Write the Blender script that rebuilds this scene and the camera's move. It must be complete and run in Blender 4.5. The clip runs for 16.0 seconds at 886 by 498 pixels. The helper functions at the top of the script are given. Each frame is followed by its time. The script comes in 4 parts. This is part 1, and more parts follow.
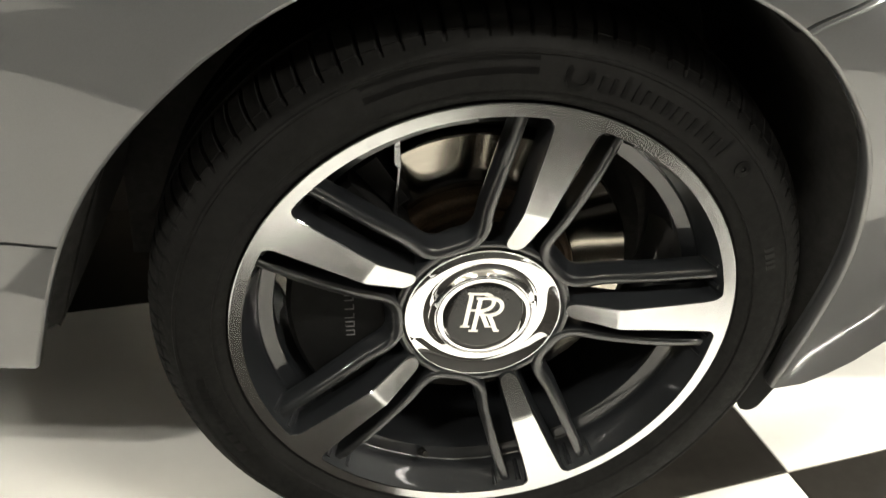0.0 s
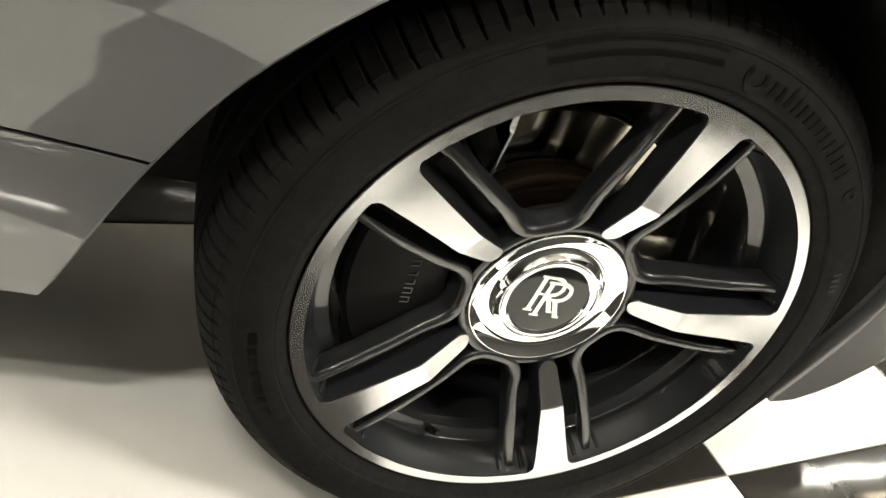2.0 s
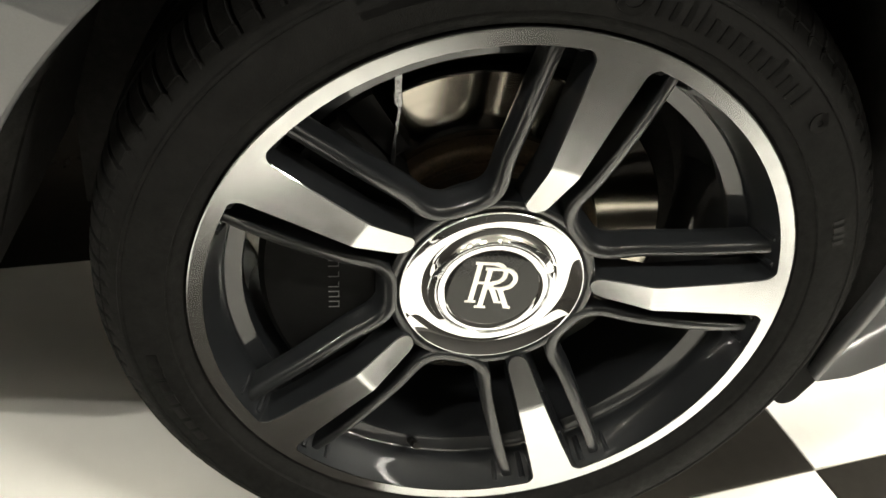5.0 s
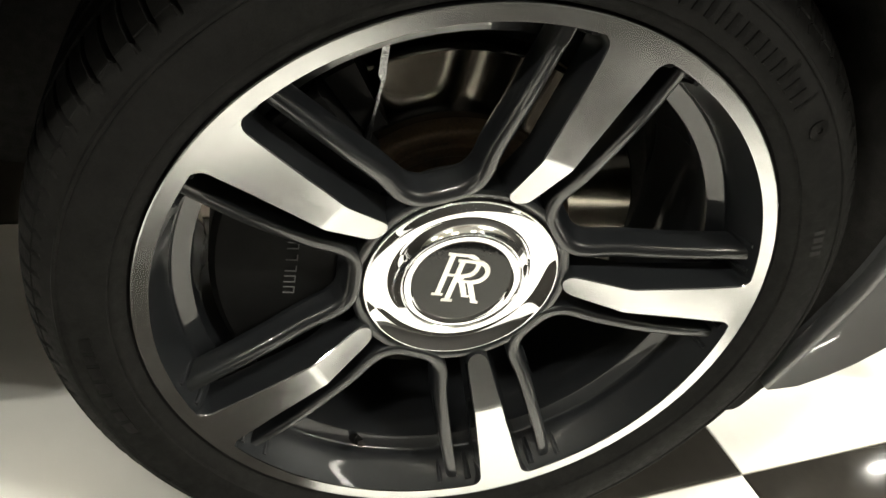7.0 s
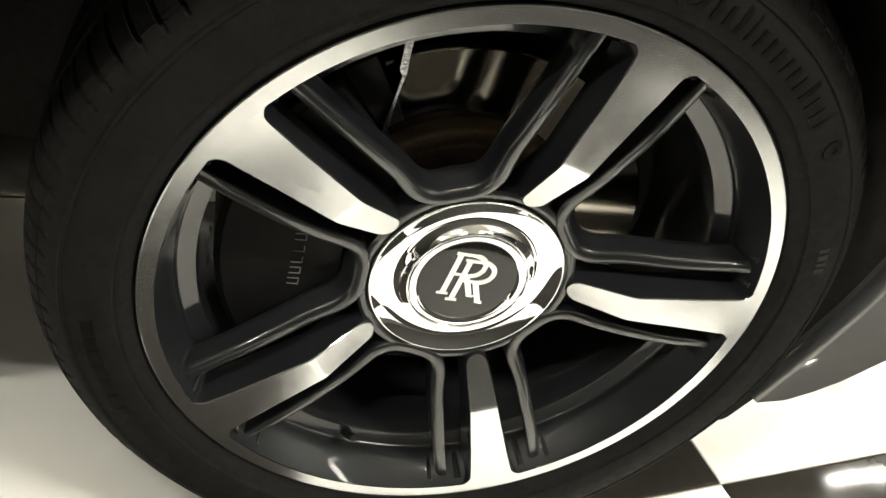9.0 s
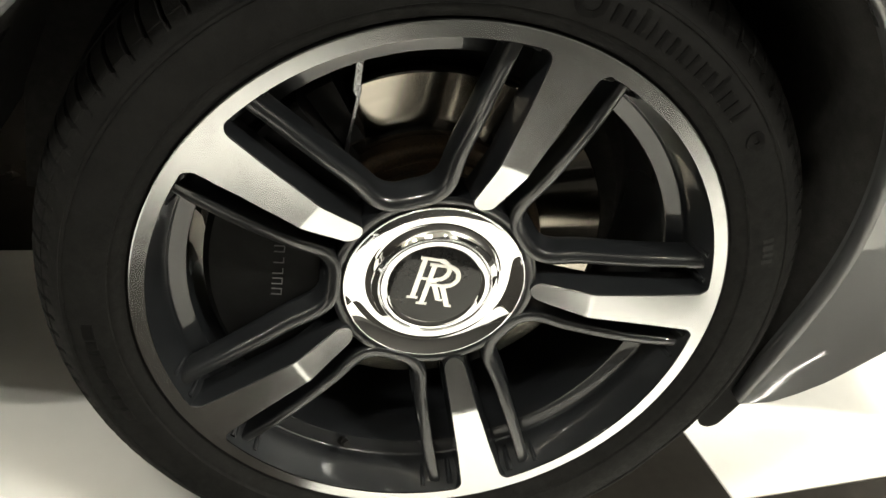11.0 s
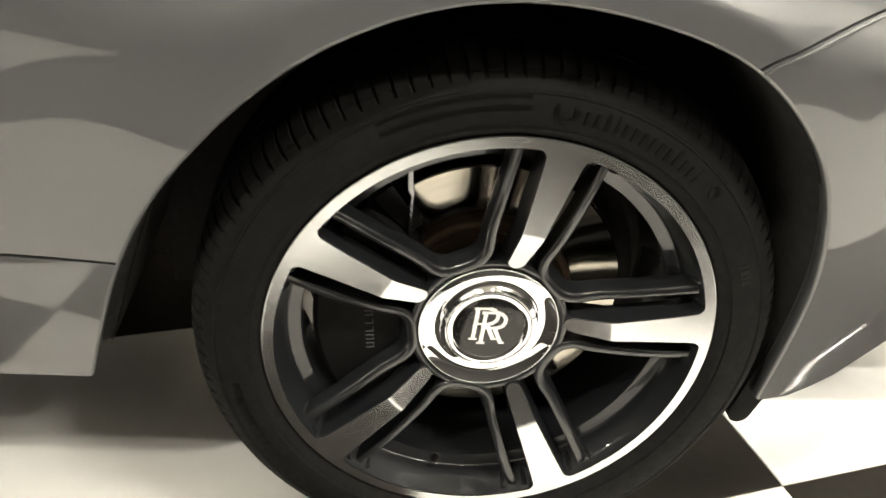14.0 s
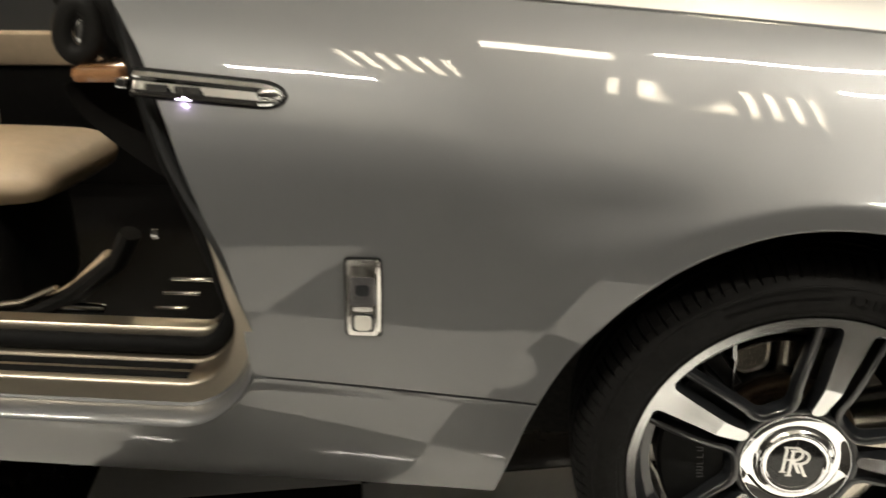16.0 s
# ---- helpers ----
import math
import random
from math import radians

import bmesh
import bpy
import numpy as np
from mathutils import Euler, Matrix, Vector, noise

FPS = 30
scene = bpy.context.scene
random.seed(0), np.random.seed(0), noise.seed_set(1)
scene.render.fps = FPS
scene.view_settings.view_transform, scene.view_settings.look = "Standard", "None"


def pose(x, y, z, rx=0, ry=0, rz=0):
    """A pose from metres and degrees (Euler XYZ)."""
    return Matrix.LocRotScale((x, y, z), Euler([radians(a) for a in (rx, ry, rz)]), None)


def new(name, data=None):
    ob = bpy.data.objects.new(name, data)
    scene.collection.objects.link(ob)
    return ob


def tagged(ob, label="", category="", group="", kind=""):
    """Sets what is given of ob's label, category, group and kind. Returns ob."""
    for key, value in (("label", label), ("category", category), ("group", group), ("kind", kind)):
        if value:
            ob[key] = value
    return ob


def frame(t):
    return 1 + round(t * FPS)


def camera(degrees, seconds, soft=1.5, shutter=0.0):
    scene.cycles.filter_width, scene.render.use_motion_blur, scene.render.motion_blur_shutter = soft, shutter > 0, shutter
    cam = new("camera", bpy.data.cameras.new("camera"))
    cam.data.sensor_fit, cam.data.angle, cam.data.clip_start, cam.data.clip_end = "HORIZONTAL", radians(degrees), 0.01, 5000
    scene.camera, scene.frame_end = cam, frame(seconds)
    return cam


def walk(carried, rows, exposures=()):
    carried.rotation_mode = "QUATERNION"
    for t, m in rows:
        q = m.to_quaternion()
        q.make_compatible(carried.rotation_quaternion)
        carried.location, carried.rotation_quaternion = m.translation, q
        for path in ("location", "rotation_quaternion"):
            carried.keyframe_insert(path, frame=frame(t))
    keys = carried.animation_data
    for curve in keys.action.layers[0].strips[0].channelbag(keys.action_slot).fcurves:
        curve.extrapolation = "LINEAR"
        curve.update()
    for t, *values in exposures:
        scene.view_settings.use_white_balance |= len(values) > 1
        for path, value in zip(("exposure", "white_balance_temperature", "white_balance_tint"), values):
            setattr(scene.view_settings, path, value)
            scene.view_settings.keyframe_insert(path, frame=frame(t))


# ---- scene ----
cam = camera(53.5, 16.0, shutter=0.4)
METRES = 2.0197
START = pose(-0.1819, -0.7403, 0.9872, -34.233, -5.347, -5.667)
ROWS = [
    (0.0, 0.0, 0.0, 0.0, 0.0, 0.0, -0.0),
    (0.5, -0.0512, 0.0194, -0.0016, -5.6, -1.65, -3.23),
    (1.0, -0.098, 0.0433, -0.0028, -10.21, -2.36, -6.17),
    (1.5, -0.1302, 0.054, -0.0033, -13.78, -2.07, -8.14),
    (2.0, -0.1497, 0.0531, -0.0047, -13.66, -1.75, -8.75),
    (2.5, -0.1238, 0.025, 0.001, -8.88, -0.96, -5.26),
    (3.0, -0.0633, -0.0047, -0.0019, -1.38, 0.35, -3.17),
    (3.5, -0.004, -0.0031, 0.0014, 1.49, 1.01, -0.54),
    (4.0, 0.0104, 0.0241, 0.0014, 1.97, -0.61, -0.46),
    (6.5, -0.0458, 0.1105, -0.0049, -8.2, -2.67, -4.95),
    (7.0, -0.0473, 0.1104, -0.0036, -8.55, -2.93, -5.42),
    (7.5, -0.0534, 0.1104, -0.0036, -9.43, -3.15, -6.58),
    (8.0, -0.0636, 0.1123, -0.0036, -10.27, -3.29, -7.7),
    (8.5, -0.065, 0.1149, -0.0043, -10.3, -3.5, -8.06),
    (9.0, -0.0639, 0.115, -0.0037, -10.4, -3.1, -8.48),
    (9.5, -0.0618, 0.1077, -0.0062, -9.94, -1.63, -9.32),
    (10.0, -0.0292, 0.0708, -0.0309, -6.16, 1.33, -6.83),
    (12.5, -0.0104, 0.0731, -0.0244, -5.16, 0.97, -4.08),
    (13.0, 0.0012, 0.0433, -0.0191, -2.47, 1.23, -2.35),
    (13.5, 0.0296, -0.0141, -0.0166, 1.52, 1.56, -1.35),
    (14.0, 0.0116, -0.0585, -0.0185, 1.83, 3.21, 0.07),
    (14.5, -0.0259, -0.1163, -0.0219, -0.61, 5.85, 1.54),
    (15.0, -0.0527, -0.1637, -0.0219, 1.75, 8.64, 1.26),
    (15.5, -0.0714, -0.2153, -0.0329, 8.73, 11.41, -0.11),
    (16.0, -0.0881, -0.2983, -0.0636, 13.3, 14.97, -1.99),
]
walk(cam, [(t, START @ pose(METRES * x, METRES * y, METRES * z, 90 + pitch, roll, yaw)) for t, x, y, z, yaw, pitch, roll in ROWS],
     exposures=[(0.0, 0.14, 6540, 10), (1.0, 0.14, 6540, 10), (1.5, 0.19, 6570, 10), (3.0, 0.22, 6620, 11), (4.0, 0.16, 6600, 10), (6.5, 0.10, 6570, 8), (9.5, 0.11, 6570, 8),
                (12.5, 0.14, 6570, 8), (14.0, 0.23, 6680, 11), (14.5, 0.25, 6600, 10), (15.0, 0.02, 6620, 11), (15.5, 0.0, 6850, 13), (16.0, -0.20, 6750, 12)])

# ---- light ----
world = bpy.data.worlds.new("room_air")
scene.world = world
world.use_nodes = True
world.node_tree.nodes["Background"].inputs[0].default_value = (0.9, 0.88, 0.84, 1)
world.node_tree.nodes["Background"].inputs[1].default_value = 0.02
CEILING = 3.1
LAMP_TINT = (1.0, 0.965, 0.85)


def area_lamp(name, x, y, z, sx, sy, watts, turn=0.0, tint=LAMP_TINT):
    data = bpy.data.lights.new(name, "AREA")
    data.shape, data.size, data.size_y, data.energy, data.color = "RECTANGLE", sx, sy, watts, tint
    ob = new(name, data)
    ob.matrix_world = pose(x, y, z, 0, 0, turn)
    return ob


# ---- materials ----
def mat(name, color, rough=0.5, metal=0.0, coat=0.0, coat_rough=0.03, spec=0.5, vary=0.0, scale=30.0, bump=0.0, bump_scale=200.0,
        rough_vary=0.0, aniso=0.0, coat_ior=1.5, detail_color=None):
    m = bpy.data.materials.new(name)
    m.use_nodes = True
    nt = m.node_tree
    b = nt.nodes["Principled BSDF"]
    b.inputs["Base Color"].default_value = (*color, 1)
    b.inputs["Roughness"].default_value = rough
    b.inputs["Metallic"].default_value = metal
    b.inputs["Coat Weight"].default_value = coat
    b.inputs["Coat Roughness"].default_value = coat_rough
    b.inputs["Coat IOR"].default_value = coat_ior
    b.inputs["Specular IOR Level"].default_value = spec
    b.inputs["Anisotropic"].default_value = aniso
    tc = nt.nodes.new("ShaderNodeTexCoord")

    def noise_node(s, det=6.0):
        n = nt.nodes.new("ShaderNodeTexNoise")
        n.inputs["Scale"].default_value, n.inputs["Detail"].default_value = s, det
        nt.links.new(tc.outputs["Object"], n.inputs["Vector"])
        return n
    if vary:
        big, fine = noise_node(scale), noise_node(scale * 9)
        mix = nt.nodes.new("ShaderNodeMath")
        mix.operation = "ADD"
        nt.links.new(big.outputs["Fac"], mix.inputs[0])
        nt.links.new(fine.outputs["Fac"], mix.inputs[1])
        ramp = nt.nodes.new("ShaderNodeMapRange")
        ramp.inputs["From Min"].default_value, ramp.inputs["From Max"].default_value = 0.6, 1.4
        nt.links.new(mix.outputs[0], ramp.inputs["Value"])
        col = nt.nodes.new("ShaderNodeMix")
        col.data_type = "RGBA"
        other = detail_color or tuple(c * (1 + vary) for c in color)
        col.inputs[6].default_value = (*[c * (1 - vary) for c in color], 1)
        col.inputs[7].default_value = (*other, 1)
        nt.links.new(ramp.outputs[0], col.inputs[0])
        nt.links.new(col.outputs[2], b.inputs["Base Color"])
    if rough_vary:
        n = noise_node(scale * 2.3)
        r = nt.nodes.new("ShaderNodeMapRange")
        r.inputs["From Min"].default_value, r.inputs["From Max"].default_value = 0.3, 0.7
        r.inputs["To Min"].default_value, r.inputs["To Max"].default_value = max(0.0, rough - rough_vary), rough + rough_vary
        nt.links.new(n.outputs["Fac"], r.inputs["Value"])
        nt.links.new(r.outputs[0], b.inputs["Roughness"])
    if bump:
        n = noise_node(bump_scale, 4)
        bp = nt.nodes.new("ShaderNodeBump")
        bp.inputs["Strength"].default_value, bp.inputs["Distance"].default_value = bump, 0.001
        nt.links.new(n.outputs["Fac"], bp.inputs["Height"])
        nt.links.new(bp.outputs[0], b.inputs["Normal"])
    return m


def machined(name, color, rough, lines=900.0, strength=0.25):
    """Lathe-turned aluminium: very fine rings round the wheel's axle (local y)."""
    m = mat(name, color, rough, 1.0)
    nt = m.node_tree
    b = nt.nodes["Principled BSDF"]
    tc = nt.nodes.new("ShaderNodeTexCoord")
    sep = nt.nodes.new("ShaderNodeSeparateXYZ")
    nt.links.new(tc.outputs["Object"], sep.inputs[0])
    comb = nt.nodes.new("ShaderNodeCombineXYZ")
    nt.links.new(sep.outputs["X"], comb.inputs["X"])
    nt.links.new(sep.outputs["Z"], comb.inputs["Y"])
    length = nt.nodes.new("ShaderNodeVectorMath")
    length.operation = "LENGTH"
    nt.links.new(comb.outputs[0], length.inputs[0])
    n = nt.nodes.new("ShaderNodeTexNoise")
    n.noise_dimensions = "1D"
    n.inputs["Scale"].default_value, n.inputs["Detail"].default_value = lines, 0
    nt.links.new(length.outputs["Value"], n.inputs["W"])
    big = nt.nodes.new("ShaderNodeTexNoise")
    big.inputs["Scale"].default_value = 60
    nt.links.new(tc.outputs["Object"], big.inputs["Vector"])
    r = nt.nodes.new("ShaderNodeMapRange")
    r.inputs["To Min"].default_value, r.inputs["To Max"].default_value = rough * 0.8, rough * 1.25
    nt.links.new(big.outputs["Fac"], r.inputs["Value"])
    nt.links.new(r.outputs[0], b.inputs["Roughness"])
    tone = nt.nodes.new("ShaderNodeMix")
    tone.data_type = "RGBA"
    tone.inputs[6].default_value = (*[c * (1 - strength) for c in color], 1)
    tone.inputs[7].default_value = (*[min(1.0, c * (1 + strength)) for c in color], 1)
    nt.links.new(n.outputs["Fac"], tone.inputs[0])
    nt.links.new(tone.outputs[2], b.inputs["Base Color"])
    grain = nt.nodes.new("ShaderNodeTangent")
    grain.direction_type, grain.axis = "RADIAL", "Y"
    nt.links.new(grain.outputs[0], b.inputs["Tangent"])
    b.inputs["Anisotropic"].default_value = 0.3
    return m


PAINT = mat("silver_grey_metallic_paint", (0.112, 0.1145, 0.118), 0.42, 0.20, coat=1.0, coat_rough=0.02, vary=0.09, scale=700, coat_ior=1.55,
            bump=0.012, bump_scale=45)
# bonnet silver with its bright reflections put into the base colour
GLARE_PALED_PAINT = mat("glare_paled_silver_paint", (0.78, 0.775, 0.75), 0.35, 0.2, coat=1.0, coat_rough=0.02, vary=0.05, scale=700)
RUBBER = mat("tyre_rubber", (0.0072, 0.0070, 0.0068), 0.74, spec=0.14, vary=0.5, scale=55, bump=0.5, bump_scale=900, rough_vary=0.1)
LETTER_RUBBER = mat("raised_tyre_rubber", (0.0045, 0.0044, 0.0043), 0.30, spec=0.20, vary=0.2, scale=60, bump=0.2, bump_scale=900)
POLISHED = machined("diamond_turned_aluminium", (0.62, 0.63, 0.64), 0.22, 220.0, 0.03)
DARK_ALLOY = mat("dark_grey_wheel_lacquer", (0.0150, 0.0163, 0.0185), 0.36, 0.25, spec=0.25, coat=1.0, coat_rough=0.03, coat_ior=1.5, vary=0.12, scale=260, bump=0.02, bump_scale=500)
CHROME = mat("chrome", (0.86, 0.87, 0.885), 0.03, 1.0, rough_vary=0.015, scale=12)
SATIN = mat("satin_chrome", (0.60, 0.59, 0.57), 0.13, 1.0, rough_vary=0.04, scale=40)
BLACK_GLOSS = mat("black_lacquer", (0.012, 0.012, 0.012), 0.08, 0.0, spec=0.3, coat=0.2, coat_rough=0.02, vary=0.2, scale=40)
SILVER_PRINT = mat("bright_silver_print", (0.86, 0.85, 0.82), 0.25, 0.7, vary=0.04, scale=100)
ROTOR = machined("brushed_brake_steel", (0.34, 0.315, 0.275), 0.10, 130.0, 0.12)
HAT = mat("rusty_disc_hat", (0.080, 0.061, 0.046), 0.50, 0.4, vary=0.5, scale=40, bump=0.4, bump_scale=300, detail_color=(0.15, 0.10, 0.06))
SMOKED = mat("smoked_badge_glass", (0.20, 0.195, 0.20), 0.12, 0.6, coat=1.0, coat_rough=0.03, vary=0.35, scale=60)
CALIPER = mat("black_brake_caliper", (0.009, 0.009, 0.009), 0.5, spec=0.12, coat=0.04, coat_rough=0.1, vary=0.3, scale=60)
CAST_STEEL = mat("bare_cast_steel", (0.50, 0.51, 0.53), 0.22, 1.0, vary=0.25, scale=90, bump=0.8, bump_scale=350)
GREY_PRINT = mat("dull_grey_print", (0.13, 0.13, 0.13), 0.5, vary=0.1, scale=100)
LINER = mat("black_wheelhouse_felt", (0.029, 0.028, 0.027), 0.95, spec=0.1, vary=0.4, scale=80, bump=0.5, bump_scale=600)
SEAL = mat("black_rubber_seal", (0.0075, 0.0075, 0.0075), 0.7, spec=0.10, vary=0.25, scale=80, bump=0.1, bump_scale=500)
SILL_STEEL = mat("brushed_sill_steel", (0.52, 0.465, 0.385), 0.36, 1.0, vary=0.06, scale=150)
CARPET = mat("black_carpet", (0.010, 0.0095, 0.009), 0.95, spec=0.1, vary=0.4, scale=200, bump=0.8, bump_scale=900)
LEATHER = mat("cream_leather", (0.60, 0.47, 0.33), 0.45, vary=0.10, scale=30, bump=0.25, bump_scale=500, rough_vary=0.08)
DARK_TRIM = mat("black_leather_trim", (0.010, 0.0095, 0.009), 0.55, spec=0.15, vary=0.3, scale=40, bump=0.2, bump_scale=500)
WOOD = mat("brown_veneer", (0.30, 0.15, 0.07), 0.2, coat=1.0, vary=0.3, scale=25)
LENS = mat("clear_lamp_lens", (0.62, 0.60, 0.55), 0.12, coat=1.0, vary=0.04, scale=60)
WHITE_TILE = mat("white_floor_tile", (0.80, 0.79, 0.765), 0.05, spec=0.3, vary=0.03, scale=3, rough_vary=0.02)
BLACK_TILE = mat("black_floor_tile", (0.022, 0.020, 0.018), 0.06, spec=0.28, vary=0.14, scale=6, rough_vary=0.02)
FLOOR_CARPET = mat("dark_taupe_carpet", (0.030, 0.028, 0.026), 0.9, spec=0.15, vary=0.3, scale=120, bump=0.5, bump_scale=700)
GROUT = mat("grey_grout", (0.30, 0.28, 0.25), 0.9, vary=0.2, scale=40, bump=0.4)
WALL_PAINT = mat("taupe_wall", (0.038, 0.036, 0.034), 0.8, vary=0.05, scale=2, bump=0.15, bump_scale=120)
UPPER_WALL = mat("cream_wall", (0.30, 0.287, 0.258), 0.8, vary=0.04, scale=2, bump=0.15, bump_scale=120)
CEILING_PAINT = mat("white_ceiling", (0.82, 0.80, 0.76), 0.85, vary=0.03, scale=2, bump=0.15, bump_scale=120)
LAMP_METAL = mat("white_lamp_housing", (0.80, 0.79, 0.76), 0.45, vary=0.04, scale=20)


def glow(name, color, strength):
    m = bpy.data.materials.new(name)
    m.use_nodes = True
    b = m.node_tree.nodes["Principled BSDF"]
    b.inputs["Base Color"].default_value = (0.8, 0.8, 0.8, 1)
    b.inputs["Emission Color"].default_value = (*color, 1)
    b.inputs["Emission Strength"].default_value = strength
    return m


# ---- mesh helpers ----
def part(name, bm, material, parent=None, label="", smooth=40.0, at=None):
    """Links a bmesh as one mesh object. material: one, or a list for face slots."""
    bmesh.ops.recalc_face_normals(bm, faces=bm.faces) if len(bm.faces) < 60000 else None
    me = bpy.data.meshes.new(name)
    bm.to_mesh(me)
    bm.free()
    for m in (material if isinstance(material, (list, tuple)) else [material]):
        me.materials.append(m)
    if smooth:
        me.polygons.foreach_set("use_smooth", [True] * len(me.polygons))
        me.set_sharp_from_angle(angle=radians(smooth))
    ob = new(name, me)
    if parent:
        ob.parent = parent
    if at is not None:
        ob.matrix_basis = at
    if label:
        ob["label"] = label
    return ob


def grid_bm(rows, bm=None, close_u=False, close_v=False, mat_of=None):
    """Quads over rows of points. close_u: last row joins the first; close_v: each row is a loop."""
    bm = bm or bmesh.new()
    vs = [[bm.verts.new(p) for p in row] for row in rows]
    n, m = len(vs), len(vs[0])
    for i in range(n if close_u else n - 1):
        for j in range(m if close_v else m - 1):
            a, b, c, d = vs[i][j], vs[(i + 1) % n][j], vs[(i + 1) % n][(j + 1) % m], vs[i][(j + 1) % m]
            f = bm.faces.new((a, b, c, d))
            if mat_of:
                f.material_index = mat_of(i, j)
    return bm


def revolve(profile, n=128, thetas=None, warp=None):
    """Turns a profile of (radius, y) round the y axis."""
    thetas = thetas or [2 * math.pi * k / n for k in range(n)]
    rows = []
    for k, th in enumerate(thetas):
        row = []
        for i, (r, y) in enumerate(profile):
            if warp:
                r, y = warp(k, th, i, r, y)
            row.append((r * math.cos(th), y, r * math.sin(th)))
        rows.append(row)
    return grid_bm(rows, close_u=True)


def box_bm(x0, x1, y0, y1, z0, z1, bevel=0.0, bm=None, seg=2):
    bm = bm or bmesh.new()
    vs = bmesh.ops.create_cube(bm, size=1.0)["verts"]
    for v in vs:
        v.co = Vector(((x0 + x1) / 2 + v.co.x * (x1 - x0), (y0 + y1) / 2 + v.co.y * (y1 - y0), (z0 + z1) / 2 + v.co.z * (z1 - z0)))
    if bevel:
        es = list({e for v in vs for e in v.link_edges})
        bmesh.ops.bevel(bm, geom=es, offset=bevel, segments=seg, affect="EDGES", profile=0.5)
    return bm


def spline(xs, ys):
    """A smooth curve through points: returns f(x), natural cubic."""
    xs, ys = np.array(xs, float), np.array(ys, float)
    n = len(xs)
    h = np.diff(xs)
    a = np.zeros((n, n))
    r = np.zeros((n,) + ys.shape[1:])
    a[0, 0] = a[-1, -1] = 1
    for i in range(1, n - 1):
        a[i, i - 1], a[i, i], a[i, i + 1] = h[i - 1], 2 * (h[i - 1] + h[i]), h[i]
        r[i] = 3 * ((ys[i + 1] - ys[i]) / h[i] - (ys[i] - ys[i - 1]) / h[i - 1])
    c = np.linalg.solve(a, r)

    def f(x):
        i = int(np.clip(np.searchsorted(xs, x) - 1, 0, n - 2))
        d = x - xs[i]
        b = (ys[i + 1] - ys[i]) / h[i] - h[i] * (2 * c[i] + c[i + 1]) / 3
        return ys[i] + b * d + c[i] * d * d + (c[i + 1] - c[i]) / (3 * h[i]) * d ** 3
    return f


def sweep(path, section, closed_section=True, up=None):
    """A tube: path of points, section of (side, up) offsets, up: a fixed vector."""
    rows = []
    pts = [Vector(p) for p in path]
    up = Vector(up or (0, 0, 1))
    for i, p in enumerate(pts):
        t = (pts[min(i + 1, len(pts) - 1)] - pts[max(i - 1, 0)]).normalized()
        side = t.cross(up).normalized()
        u = side.cross(t).normalized()
        rows.append([p + side * a + u * b for a, b in section])
    bm = grid_bm(rows, close_v=closed_section)
    if closed_section:
        bm.verts.ensure_lookup_table()
        m = len(section)
        bm.faces.new([bm.verts[j] for j in range(m)])
        bm.faces.new([bm.verts[len(bm.verts) - 1 - j] for j in range(m)])
    return bm


def ring_section(w, h, n=10):
    return [(w * math.cos(2 * math.pi * k / n), h * math.sin(2 * math.pi * k / n)) for k in range(n)]


def thing(name, at, label, category, group="", kind=""):
    ob = new(name)
    ob.empty_display_size = 0.1
    ob.matrix_basis = at
    return tagged(ob, label, category, group, kind)


# ---- room ----
DADO = 1.9
X0, X1, Y0, Y1 = -6.0, 7.2, -1.85, 6.5
floor = part("floor", box_bm(X0, X1, Y0, Y1, -0.12, -0.004), GROUT, label="glossy black and white checkered tile floor with thin grey joints")
tagged(floor, category="floor", kind="structure")
ceiling = part("ceiling", box_bm(X0, X1, Y0, Y1, CEILING, CEILING + 0.1), CEILING_PAINT, label="plain white painted showroom ceiling")
tagged(ceiling, category="ceiling", kind="structure")
for nm, b in (("wall_south", (X0 - 0.2, X1 + 0.2, Y0 - 0.2, Y0)), ("wall_north", (X0 - 0.2, X1 + 0.2, Y1, Y1 + 0.2)),
              ("wall_west", (X0 - 0.2, X0, Y0, Y1)), ("wall_east", (X1, X1 + 0.2, Y0, Y1))):
    # added lower south wall stands forward, unseen, so the bodywork reflects dark
    low = b if nm != "wall_south" else (b[0], b[1], b[2], -1.55)
    w = part(nm, box_bm(*low, -0.12, DADO), WALL_PAINT, label="plain dark taupe lower wall added to close the room")
    tagged(w, category="wall", kind="structure")
    u = part("upper_" + nm, box_bm(*b, DADO, CEILING + 0.1), UPPER_WALL, label="cream painted upper showroom wall")
    tagged(u, category="wall", kind="structure")


